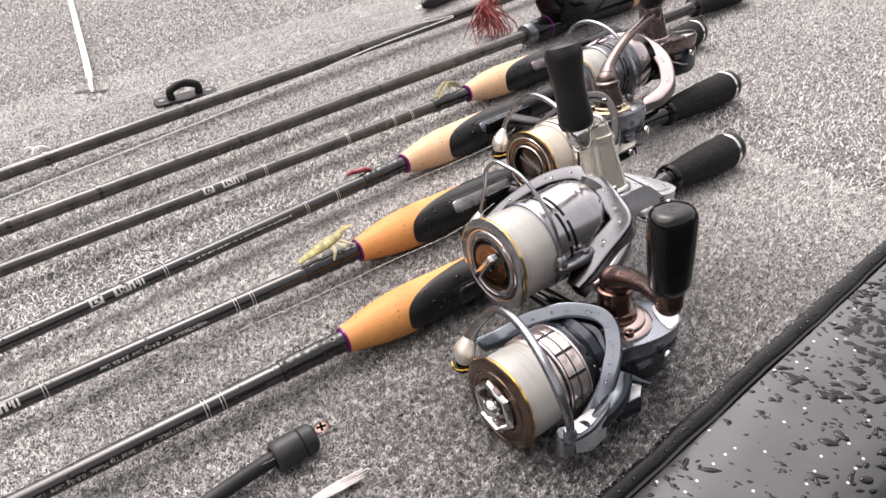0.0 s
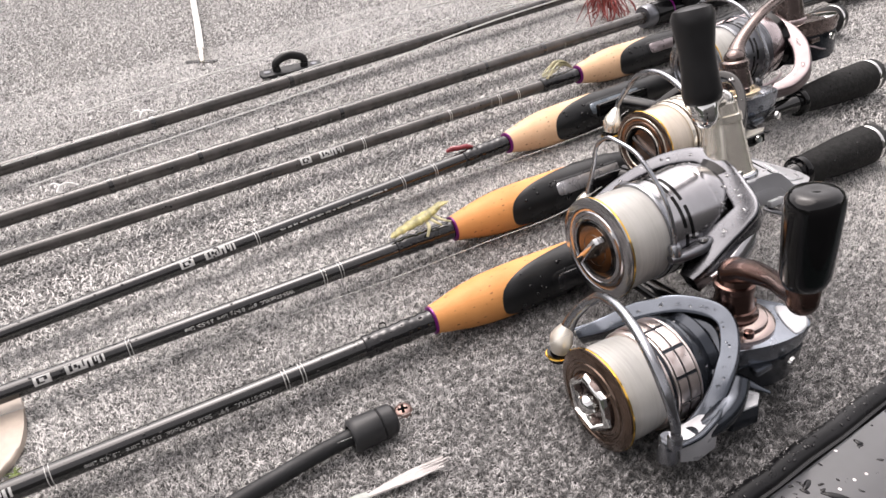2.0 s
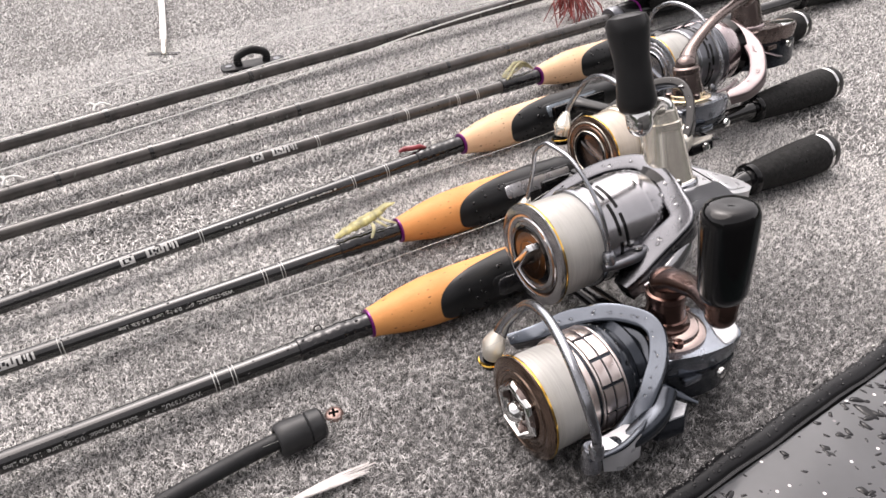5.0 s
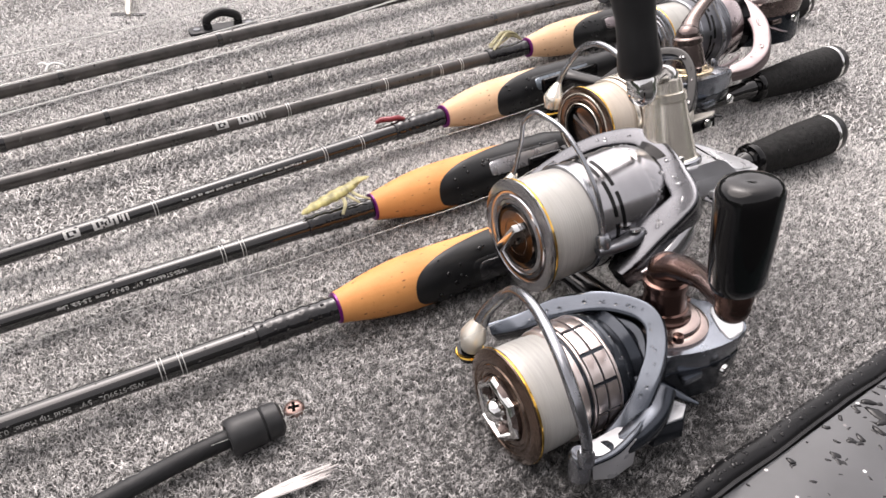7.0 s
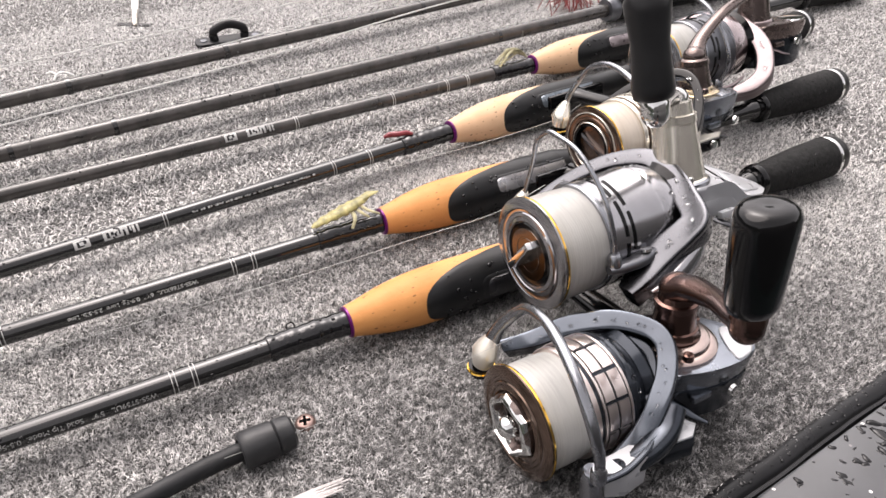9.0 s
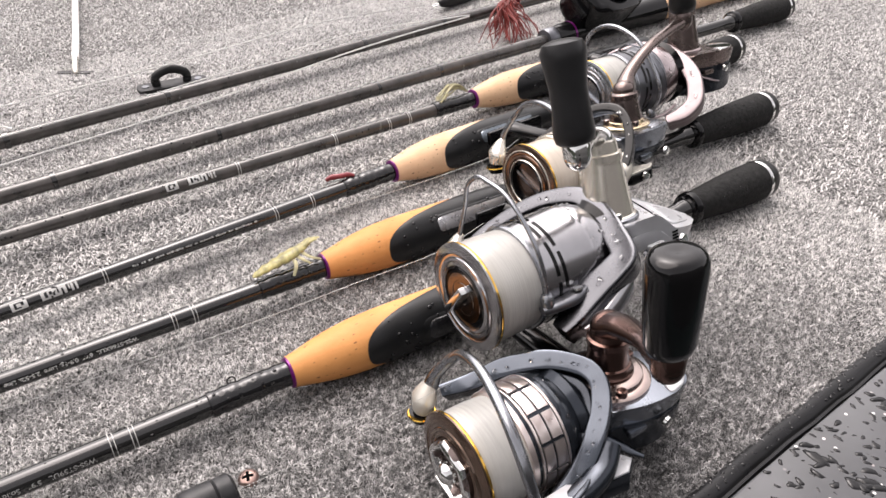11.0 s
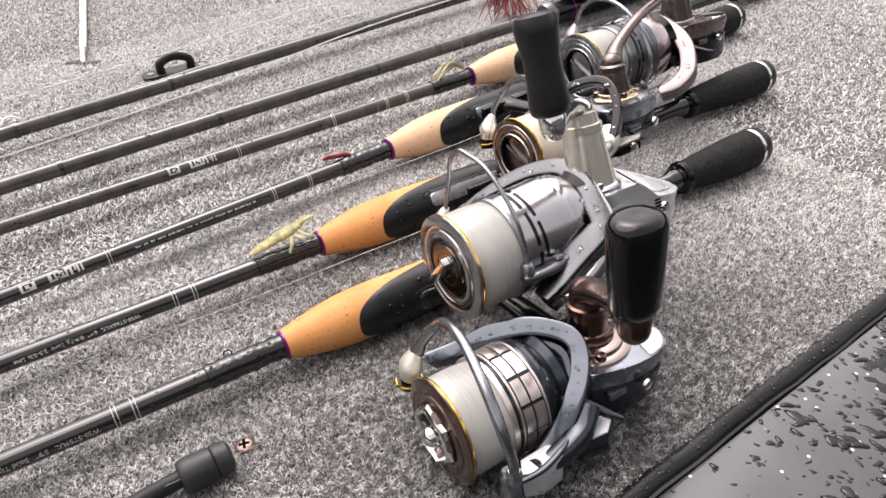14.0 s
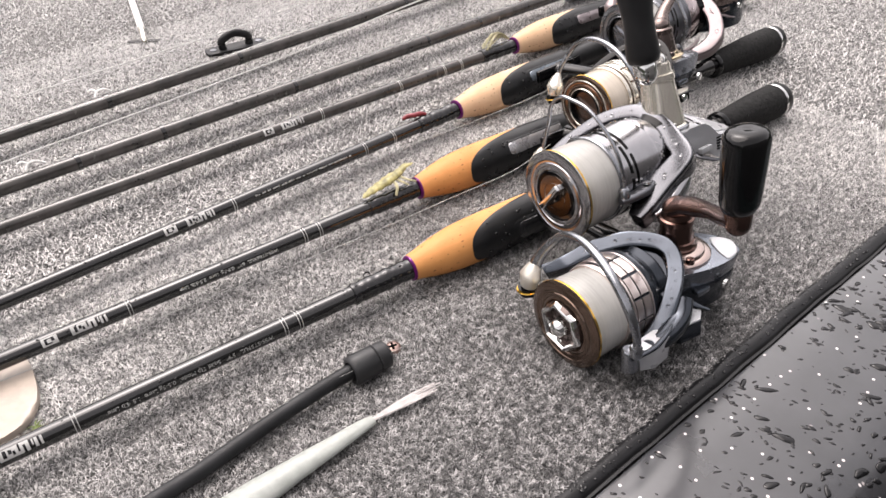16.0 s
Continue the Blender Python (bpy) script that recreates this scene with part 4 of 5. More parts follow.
    if s["cov"] > 3:
        bm = tube(B(), s.get("cover_path") or [(uu + 13, -v + 8, 1), (uu + 6, -v + 3, -3), (uu - 4, -v + 0.5, -5), (uu - 15, -v, -5.5), (n_front + 6, -v - 0.5, -4)], [5.5, s["cov"], s["cov"] * 0.95, s["cov"] * 0.75, 3.2], 20, flat=0.85, square=0.7)
        part("arm_cover", bm, s["cover"], rotor, "rounded cover of the bail arm")
    rnd = random.Random(int(m.translation.y * 1e4))
    face = turn.to_3x3() @ nrm
    for a, b in zip(path[1:], path[2:]):
        for _ in range(3):
            q = Vector(a).lerp(Vector(b), rnd.random())
            DROPS.append((m @ ((q + face * s["thick"] + Vector((rnd.uniform(-1.5, 1.5), rnd.uniform(-1.5, 1.5), 0))) * MM), m.to_3x3() @ face, rnd.uniform(0.4, 1.0)))
    # bail
    wire = part("bail_wire", tube(B(), s["wire"], s["wire_r"], 12, smooth=10), s["wire_mat"], reel, "bent bail wire")
    n0 = Vector(s["wire"][0])
    bm = B()
    tube(bm, [(n0.x - 3, n0.y + 0.5, n0.z - 3), (n0.x + 3, n0.y - 0.5, n0.z - 3), (n0.x + 12, n0.y - 1, n0.z - 2.5), (n0.x + 22, n0.y + 1, n0.z - 1), (n0.x + 27, n0.y + 3, n0.z)], [w * s.get("pivot_w", 1.0) for w in (2.8, 4.0, 4.6, 4.0, 1.6)], 18, flat=0.62, square=0.7)
    arm = part("bail_arm", bm, s["pivot"], reel, "bail arm plate")
    part("bail_cap", lathe(B(), [(-2, 0), (-2, 2.8), (2.4, 3.0), (3.6, 2.2), (3.8, 0)], 24, 'z', (n0.x, n0.y, n0.z)), M_SATIN, arm, "bright wire socket")
    if s.get("pivot_w", 1.0) > 0.6:
        part("arm_screw", lathe(B(), [(0, 0), (0, 2.4), (1, 2.2), (1.2, 0)], 20, 'z', (n0.x + 15, n0.y - 1.5, n0.z - 2.0 + 3.2 * s.get("pivot_w", 1.0))), M_CHROME, arm)
    n1 = Vector(s["wire"][-1])
    bm = B()
    tube(bm, [(n1.x + 1, n1.y - 1.5, n1.z + 4), (n1.x - 0.5, n1.y - 0.5, n1.z + 1), (n1.x - 3, n1.y, n1.z - 4), (n1.x - 4, n1.y + 0.5, n1.z - 9)], [2.0, 4.0, 6.4, 5.2], 18, flat=0.8, smooth=5)
    roll = part("line_roller", bm, s["roller"], reel, "pale cone-shaped line roller arm")
    part("roller_rim", lathe(B(), [(-0.5, 4.9), (-0.5, 5.7), (0.0, 6.0), (0.5, 5.7), (0.5, 4.9)], 28, 'z', (n1.x - 4.5, n1.y + 0.5, n1.z - 11), closed=True), M_GOLD, roll, "gold rimmed roller")
    part("roller_nut", lathe(B(), [(-3, 0), (-3, 4.4), (-1, 5.2), (1.5, 5.2), (1.6, 0)], 28, 'z', (n1.x - 4.5, n1.y + 0.5, n1.z - 11)), M_BLACKGLOSS, roll)
    # body
    tail = s.get("tail", [(15, -15), (24, -22), (40, -26), (56, -24), (61, -14), (55, 0), (45, 13), (28, 17), (15, 15)])
    bm = B()
    slab(bm, smooth_outline([(bu + a, b) for a, b in tail], 4), s.get("split", -1), 10, s.get("body_bevel", 3.6), 4, 0.88)
    fall = (bu + 36, s.get("fall", 0.0), s.get("roll", 0.0))
    droop(bm, *fall)
    body = part("body", bm, s["body"], reel, "rounded gear housing")
    bm = B()
    slab(bm, smooth_outline([(bu + 34 + (a - 34) * 0.95, b * 0.93) for a, b in tail], 4), bz, s.get("split", -1) + 0.8, 3.0, 3, 0.9)
    droop(bm, *fall)
    part("lower_housing", bm, s.get("low", M_DARKBLUE), body, "darker lower shell of the housing")
    bm = B()
    block(bm, (9, 3.0, 3.2), (bu + 30, -22.5, -3), 0.8)
    part("side_lug", bm, s["body"], body)
    if s.get("vents"):
        for i in range(5):
            part("vent_slit", block(B(), (3.4, 1.6, 0.9), (bu + 46 + 0.3 * i, -18.6 + 0.25 * i, -1.5 - 1.7 * i), 0.3), M_RECESS, body)
        part("body_seam", tube(B(), [(bu + 44, 4, 10.8), (bu + 44, -4, 7.9), (bu + 44.5, -15.5, 2.8), (bu + 44.2, -19.2, 0)], 0.35, 6, smooth=4), M_RECESS, body)
    bm = B()
    slab(bm, smooth_outline([(bu + a, b) for a, b in s.get("plate_shape", [(41, -24.5), (55, -22.5), (59.5, -13), (52, -4), (45, -12)])], 4), 8.6, 10.7, 0.9)
    droop(bm, *fall)
    part("side_plate", bm, s["plate"], body, "bright wet side plate")
    part("body_screw", lathe(B(), [(0, 0), (0, 2.6), (-1.2, 2.2), (-1.4, 0)], 20, 'x', (0, 0, 0)), M_CHROME, body).matrix_basis = pose((bu + 43) * MM, -26.0 * MM, -3 * MM, 0, 0, 97)
    bm = B()
    tube(bm, s.get("switch") or [(bu + 26, -19, -5), (bu + 28, -23, -7), (bu + 31, -26, -9), (bu + 35, -27, -10)], [2.4, 2.2, 2.0, 1.2], 10, flat=0.5)
    if "lug" in s:
        lug = part("arm_heel", slab(B(), s["lug"], -15, -5.5, 1.2), M_DARKBLUE, rotor, "dark heel of the rotor arm")
        part("heel_cap", slab(B(), [(x * 0.96 + 2.2, y * 0.95 - 1.4) for x, y in s["lug"]], -6, -4.9, 0.5), M_SILVER, lug, "pale top of the heel")
    if "wedge" in s:
        part("arm_wedge", slab(B(), s["wedge"], -15, -2.2, 1.0, 2, 0.9), s["wedge_mat"], rotor, "bright wedge plate beside the wire socket")
        wx, wy = s["wedge"][0]
        part("wire_socket", lathe(B(), [(-10, 0), (-10, 4.2), (-2, 4.0), (0.6, 3.6), (1.2, 3.0), (0.6, 2.2), (-1, 0)], 28, 'z', (wx - 2.5, wy + 3.5, -3)), M_SATIN, rotor, "round wire socket")
    part("switch_lever", bm, s["arm"], body, "small anti-reverse lever")
    rv = s["rod_v"]
    bm = B()
    tube(bm, [(bu + 34, 10, -3), (bu + 36, 26, -3), (bu + 36, rv * 0.62, -2), (bu + 34, rv - 16, 0), (bu + 33, rv - 9, 0)], [9, 7.5, 6, 6.5, 9], 16, flat=0.6, up=(0, 0, 1))
    part("stem", bm, M_BLACKGLOSS, reel, "dark leg joining the housing to the rod")
    part("foot", block(B(), (46, 4, 9), (bu + 32, rv - 10, 0), 1.6), M_BLACKGLOSS, reel, "reel foot under the seat")
    # handle
    hx, hy = s["handle"]
    h = s["cone_h"]
    hand = part("handle_shaft", lathe(B(), s.get("cone", [(10, 0), (10, 13), (13, 13), (13.5, 11), (h - 8, 8.6), (h - 6, 9.2), (h - 4.5, 9.0), (h - 4, 8.0), (h, 7.2), (h + 1, 0)]), 44, 'z', (hx, hy, 0)), s["cone_mat"], reel, "conical handle shaft")
    part("handle_washer", lathe(B(), [(9.5, 0), (9.5, s["washer"]), (11.2, s["washer"]), (12.0, s["washer"] - 1.0), (12.2, s["washer"] - 3.0), (13.8, s["washer"] - 3.4), (14.4, s["washer"] - 4.4), (14.6, 0)], 52, 'z', (hx, hy, 0)), s["washer_mat"], hand, "stepped round bearing plate")
    for i in range(3):
        a = radians(s.get("bolt_turn", 250) + 120 * i)
        part("plate_bolt", lathe(B(), [(11, 0), (11, 2.3), (14.4, 2.1), (14.8, 1.4), (14.5, 0)], 16, 'z', (hx + (s["washer"] - 3) * math.cos(a), hy + (s["washer"] - 3) * math.sin(a), 0)), s["cone_arm"], hand)
    kx, ky, kz = s["knob_at"]
    bm = B()
    blob(bm, (hx, hy, h + 1), (7.4 * s["arm_w"], 7.4 * s["arm_w"], 6.2 * s["arm_w"]), sub=3)
    tube(bm, s["arm_path"], s["arm_rad"], 16, flat=0.75, smooth=8)
    blob(bm, (kx, ky, kz), (5.6, 5.6, 6.0), sub=3)
    part("handle_arm", bm, s["cone_arm"], hand, "curved handle arm")
    part("knob_collar", lathe(B(), [(0, 0), (0, 5.4), (4, 5.8), (6.5, 4.4), (8, 4)], 28, 'z', (kx, ky, kz)), s["cone_arm"], hand)
    part("handle_knob", lathe(B(), [(a + 5, r * s["knob_r"]) for a, r in knob_profile(s["knob"], s["knob_len"])], 44, 'z', (kx, ky, kz), squash=(1.0, 0.88)), s["knob_mat"], hand, "smooth handle knob")
    rnd = random.Random(int(m.translation.x * 1e4))
    for _ in range(26):
        ph = radians(rnd.uniform(50, 175))
        nrm = Vector((0, math.cos(ph), math.sin(ph)))
        DROPS.append((m @ (Vector((rnd.uniform(sk1 + 1.5, sk1 + cd - 4), 0, 0)) * MM + nrm * (R - 1.35) * MM), m.to_3x3() @ nrm, rnd.uniform(0.35, 0.9)))
    for _ in range(26):
        bx = rnd.uniform(bu + 24, bu + 56)
        DROPS.append((m @ (Vector((bx, rnd.uniform(-15, -4), 10.0 - max(0, bx - fall[0]) * (fall[1] + fall[2] * 0.3))) * MM), m.to_3x3() @ Vector((0, 0, 1)), rnd.uniform(0.35, 0.9)))
    return reel


WIRE_A = [(15, -36, 0), (14, -37, 9), (13, -33, 22), (15, -20, 34), (19, -2, 39), (22, 14, 36.5), (22, 23, 30), (18, 29, 21), (16, 32, 13)]
WIRE_B = [(29, -24.5, -5), (28.6, -25.8, 5), (28.2, -24.2, 17.6), (27.8, -18.6, 29.4), (27.4, -10.1, 39.1), (27, 0.4, 43.9), (26.6, 7.1, 45.4), (26.2, 15.1, 41), (25.8, 19.2, 32), (25.4, 25, 21.6), (25, 30, 13)]
WIRE_D = [(16, -28, -16), (16, -35, -4.5), (16, -35, 6.5), (16, -26, 24), (16, -13, 34.8), (16, 4.3, 39.3), (16, 21, 33.8), (16, 31, 19)]

spinning_reel(pose(0.0225, 0.2655, 0.0228, -7, 0, 36.2), dict(
    R=22.4, front=5, wind=17.5, skirt_len=18.5, bu=46, body_z=-15, cover=M_DARKBLUE, cov=5.0, turn=23.3, slope=0.64, mirror=True, thick=1.7, wall=5.5, wall_mat=M_DARKBLUE,
    arch=[(20, -31.5, -2.5), (33, -28.5, 0), (44, -25, 7.5), (53, -19, 14.6), (59.5, -13.5, 18), (65, -6, 20.5), (66.5, 0, 21.5)], arch_w=[2.6, 3.6, 4.0, 4.0, 3.9, 3.8, 3.8, 3.8, 3.9, 4.0, 4.0, 3.6, 2.6],
    lug=[(44, -24), (48, -34), (60, -35.5), (66, -31), (63, -25), (54, -22)], wedge=[(19, -34.5), (23, -28.5), (35, -28), (40, -31.5), (37, -36.5), (26, -38)], wedge_mat=M_SILVER, switch=[(62, -19, -1), (65, -23, -3), (68, -27, -5.5), (72, -30.5, -8)], flange=M_BRONZE, line=M_LINE, lip=M_ROSE, skirt=M_DARKBLUE, ports="windows", drag="hex", cup=M_DARKBLUE,
    arm=M_ARMBLUE, step=0.84, pivot_w=0.3, arm_v=33, wire=WIRE_A, wire_r=[1.8, 2.0, 2.2, 2.2, 2.0, 2.0, 2.2, 2.6, 3.4], wire_mat=M_SATIN, pivot=M_DARKBLUE, back=M_DARKBLUE, cup_len=7, roller=M_CREAM,
    body=M_STEELBLUE, plate=M_SILVER, rod_v=90, plate_shape=[(45, -25), (55, -23), (60, -14), (55, -6.5), (50, -12)], body_bevel=2.2, handle=(78, -3), cone_h=34, cone=[(10, 0), (10, 10.8), (15.5, 10.6), (16.5, 9.6), (18.5, 9.4), (19, 8.6), (27, 7.6), (27.8, 8.5), (30.4, 8.5), (31, 7.4), (34, 7.0), (35, 0)], cone_mat=M_COPPER, washer=17.5, washer_mat=M_COPPERLIGHT, knob_at=(54, -53, 57), arm_w=1.0,
    arm_path=[(78, -3, 35), (76, -12, 40), (70, -28, 46), (60, -44, 52), (54, -53, 57)], arm_rad=[7.5, 6.5, 4.5, 4.2, 4.6], cone_arm=M_COPPER, knob="barrel", knob_len=36.5, knob_r=0.93, knob_mat=M_KNOBGLOSS),
    "spinning reel in blue-grey with copper handle lying on carpet")

spinning_reel(pose(0.0238, 0.3286, 0.0540, -20, 0, 36.9), dict(
    R=23.8, front=5, wind=20.5, skirt_len=29.5, bu=64, body_z=-5, cover=M_CUP, cov=6.6, turn=20, slope=0.64, thick=2.0, wall=6, wall_mat=M_ARMGREY, fall=0.36, roll=0.45, cup_len=12, pivot_w=0.85,
    arch=[(32, -31, -8), (40, -29.8, -3), (50.5, -28.6, 3.5), (60.5, -29, 10), (67, -27.5, 14), (71.3, -17, 17), (75.3, -3.5, 19.4), (76, 10.5, 20), (70, 21.5, 16), (60.5, 29.3, 10), (47, 35, 1.5), (36, 37, -5)],
    arch_w=[4.0, 6.2, 6.6, 6.0, 5.6, 5.2, 4.8, 4.4, 4.0, 3.8, 3.2, 2.2], cover_path=[(72, -22, -2), (66, -27, -10), (56, -29, -16), (46, -30, -20), (40, -30, -21)],
   
    split=2, low=M_SILVER, vents=True, tail=[(15, -15), (26, -19), (42, -20), (57, -17), (66, -12), (69.5, -8.5), (66, -5), (56, 1), (40, 11), (26, 15), (15, 15)], plate_shape=[(47, -15), (55, -14.5), (63, -11), (58, -4), (48, -1)], flange=M_CUP, line=M_LINE, lip=M_SATIN, skirt=M_CUP, ports="slots", drag="lever", cup=M_CUP,
    arm=M_ARMGREY, arm_v=29, wire=WIRE_B, wire_r=1.0, wire_mat=M_SATIN, pivot=M_HOOD, roller=M_TITAN,
    body=M_SILVER, body_bevel=2.2, plate=M_SILVER, rod_v=98, handle=(86, -3), cone_h=46, cone=[(10, 0), (10, 12.6), (12, 12.6), (12.6, 11.7), (37, 8.8), (37.4, 9.5), (40.6, 9.3), (41, 8.2), (46, 7.6), (47, 0)], cone_mat=M_TITAN, washer=13.5, washer_mat=M_SATIN, knob_at=(52, -28, 50), arm_w=0.9,
    arm_path=[(86, -3, 46), (78, -8, 50), (64, -19, 51), (52, -28, 50)], arm_rad=[6.5, 5, 4.2, 5], cone_arm=M_CHROME, knob="waist", knob_len=40, knob_r=0.95, knob_mat=M_KNOB),
    "silver spinning reel resting across the next rod")

reel_c = spinning_reel(pose(0.055, 0.4375, 0.048, -15, 0, 41.0), dict(
    R=20.5, turn=20, slope=0.8, thick=1.6, wall=2.6, wall_mat=M_DARKBLUE, front=4,
    arch=[(33, -32, -2), (40, -30, 4), (47.4, -28, 9.9), (55, -23, 16), (62.5, -14.4, 22), (67, -4, 25.5), (66, 5, 24.7), (59.6, 14, 19.7), (48, 22, 10), (36, 26, 0)], arch_w=[2.2, 2.4, 2.4, 2.4, 2.4, 2.4, 2.4, 2.4, 2.4, 2.2],
     wind=16, skirt_len=17, bu=43, body_z=-5, cover=M_CREAM, cov=6, tail=[(15, -14), (24, -19), (40, -22), (54, -20), (58, -12), (52, 0), (43, 12), (28, 16), (15, 15)], plate_shape=[(40, -20), (52, -18), (55, -12), (50, -5), (44, -10)], trim=M_TITAN, flange=M_BRONZE, line=M_LINE_WARM, lip=M_TITAN, skirt=M_BRONZE, ports="windows", drag="recess", cup=M_BROWNGREY,
    arm=M_BLACKGLOSS, arm_v=30, wire=WIRE_A, wire_r=1.6, wire_mat=M_SATIN, pivot=M_SATIN, roller=M_TITAN,
    body=M_STEELBLUE, plate=M_SATIN, rod_v=98, handle=(82, -2), cone_h=30, cone=[(10, 0), (10, 9.8), (14, 9.4), (26, 7.4), (26.5, 8.0), (29, 8.0), (30, 7.0), (31, 0)], cone_mat=M_BROWNGREY, washer=13.5, washer_mat=M_PALEGOLD, knob_at=(150, 8, 56), arm_w=0.85,
    arm_path=[(82, -2, 30), (92, 2, 38), (112, 4, 48), (134, 7, 53), (150, 8, 56)], arm_rad=[6, 4.2, 3.6, 3.6, 4.5], cone_arm=M_BROWNGREY, knob="waist", knob_len=38, knob_r=0.95, knob_mat=M_BLACK),
    "spinning reel with gold trimmed spool resting across the next rod")
tip = part("arm_tip", slab(B(), [(44, -24), (51, -31.5), (66, -32.5), (71, -28), (62, -23.5)], -12, -6.2, 1.2), M_BLACKGLOSS, reel_c, "dark pointed rotor arm tip")
part("tip_plate", slab(B(), [(45.5, -24.5), (52, -31), (65.5, -31.8), (72, -28), (62, -24)], -6.6, -5.2, 0.5), M_CREAM, tip, "pale pointed top plate")
part("tip_screw", lathe(B(), [(0, 0), (0, 2.6), (1.0, 2.4), (1.4, 1.2), (1.0, 0)], 18), M_CHROME, tip).matrix_basis = pose(0.060, -0.0328, -0.009, 0, 0, -92)

spinning_reel(pose(0.110, 0.559, 0.050, -15, 0, 38.6), dict(
    R=22.6, front=-12, wind=20, skirt_len=27, pivot_w=0.3, loops=3, cup_len=16, bu=50, body_z=-18, cover=M_PINK, cov=2.5, turn=20, slope=0.64, thick=2.0, wall=4.0, wall_mat=M_ARMPINK,
    arch=[(27, -37, -11), (36.4, -42, -5.5), (47, -40, 1), (58.5, -25.7, 8.6), (64.6, -5.3, 12.5), (63.7, 13.2, 12), (53.4, 28.7, 5.3), (38, 37, -4), (20, 38, -12)], arch_w=[3.5, 5.2, 5.4, 5.2, 4.6, 4.2, 4.0, 3.6, 2.6],  trim=M_SATIN, flange=M_SATIN, line=M_LINE, lip=M_SATIN, skirt=M_HOOD, ports="slots", drag="recess", cup=M_PINKCUP,
    arm=M_ARMPINK, arm_v=30, wire=WIRE_D, wire_r=1.4, wire_mat=M_SATIN, pivot=M_PINK, roller=M_PINK,
    body=M_BROWNGREY, plate=M_CHROME, rod_v=98, handle=(80, -2), cone_h=42, cone=[(10, 0), (10, 11.2), (14, 10.8), (34, 8.4), (34.6, 9.0), (38, 8.8), (42, 7.4), (43, 0)], cone_mat=M_BROWNGREY, washer=12, washer_mat=M_PINK, knob_at=(128, 46, 56), arm_w=0.9,
    arm_path=[(80, -2, 42), (92, 10, 48), (112, 30, 53), (128, 46, 56)], arm_rad=[6, 4.2, 3.8, 4.6], cone_arm=M_BROWNGREY, knob="waist", knob_len=36, knob_r=0.95, knob_mat=M_BLACK),
    "pinkish silver spinning reel among the rods")

# ---------------------------------------------------------------- low-profile casting reel on the far rod
cm = me_ @ pose(0.550, 0.004, 0.022, 36, 0, 0) @ Matrix.Scale(1.08, 4)
cast = thing("casting_reel", cm, "black low-profile casting reel with silver side ring", "fishing reel", "reels on the rods")
bm = B()
slab(bm, smooth_outline([(-30, -18), (-10, -24), (20, -22), (34, -8), (32, 12), (14, 24), (-14, 24), (-32, 10)], 4), -16, 20, 6, 4)
part("frame", bm, M_BLACKGLOSS, cast, "black rounded frame")
part("side_ring", lathe(B(), [(19, 10), (22, 17), (24, 17), (24.5, 14), (23, 10)], 48, 'z', (2, 0, 0), closed=True), M_HOOD, cast, "silver side ring")
part("side_cap", lathe(B(), [(20, 0), (20, 11), (25, 10), (26.5, 6), (27, 0)], 40, 'z', (2, 0, 0)), M_DEEPRED, cast, "deep red side cap")
part("level_wind", block(B(), (10, 30, 8), (-32, 0, 6), 2), M_BLACKGLOSS, cast)
bm = B()
tube(bm, [(2, 4, 26), (14, 16, 28), (28, 26, 28)], [4, 3.4, 4], 12, flat=0.6)
part("crank", bm, M_HOOD, cast, "grey handle crank")
part("crank_knob", lathe(B(), [(30, 0), (30, 6), (34, 7.5), (42, 7.5), (46, 6), (47, 0)], 28, 'z', (28, 26, -6)), M_BLACK, cast)

# ---------------------------------------------------------------- small things
def placed(pts_world, z):
    return [(x * 1000, y * 1000, zz * 1000) for (x, y), zz in zip(pts_world, z)]


# rubber-capped black stick and its screw
stick = thing("capped_stick", Matrix.Identity(4), "black rubber-capped stick lying on the carpet", "stick")
part("shaft", tube(B(), placed([(-0.070, 0.258), (-0.090, 0.2415), (-0.112, 0.2215), (-0.130, 0.2025), (-0.150, 0.184), (-0.20, 0.135), (-0.26, 0.08)], [0.0085, 0.0075, 0.006, 0.006, 0.006, 0.006, 0.006]), 3.6, 18), M_STRAP, stick, "dull black rubber shaft")
d = Vector((-0.0745 + 0.0545, 0.2545 - 0.270, 0)).normalized()
capm = pose(-0.0572, 0.2674, 0.0082, 0, 0, math.degrees(math.atan2(d.y, d.x)))
c = part("end_cap", lathe(B(), [(0, 0), (0, 5.6), (1.2, 6.8), (6.6, 7.1), (7.2, 6.5), (7.8, 7.2), (18, 7.5), (20, 7.1), (20.8, 6.2), (20.8, 5.0), (19, 4.8), (19, 0)], 44), M_CAPRUBBER, stick, "grooved black rubber end cap")
c.matrix_basis = capm

screw = thing("deck_screw", pose(-0.0556, 0.2778, 0.0005, 6, -4, 20), "reddish steel cross-head screw in the carpet", "screw")
part("head", lathe(B(), [(-1, 0), (-1, 3.6), (0.4, 4.3), (1.4, 4.0), (2.2, 2.9), (2.4, 0)], 36, 'z'), M_SCREW, screw)
bm = B()
block(bm, (4.6, 1.3, 1.4), (0, 0, 1.85), 0.2)
block(bm, (1.3, 4.6, 1.41), (0, 0, 1.85), 0.2)
part("cross_recess", bm, M_RECESS, screw)

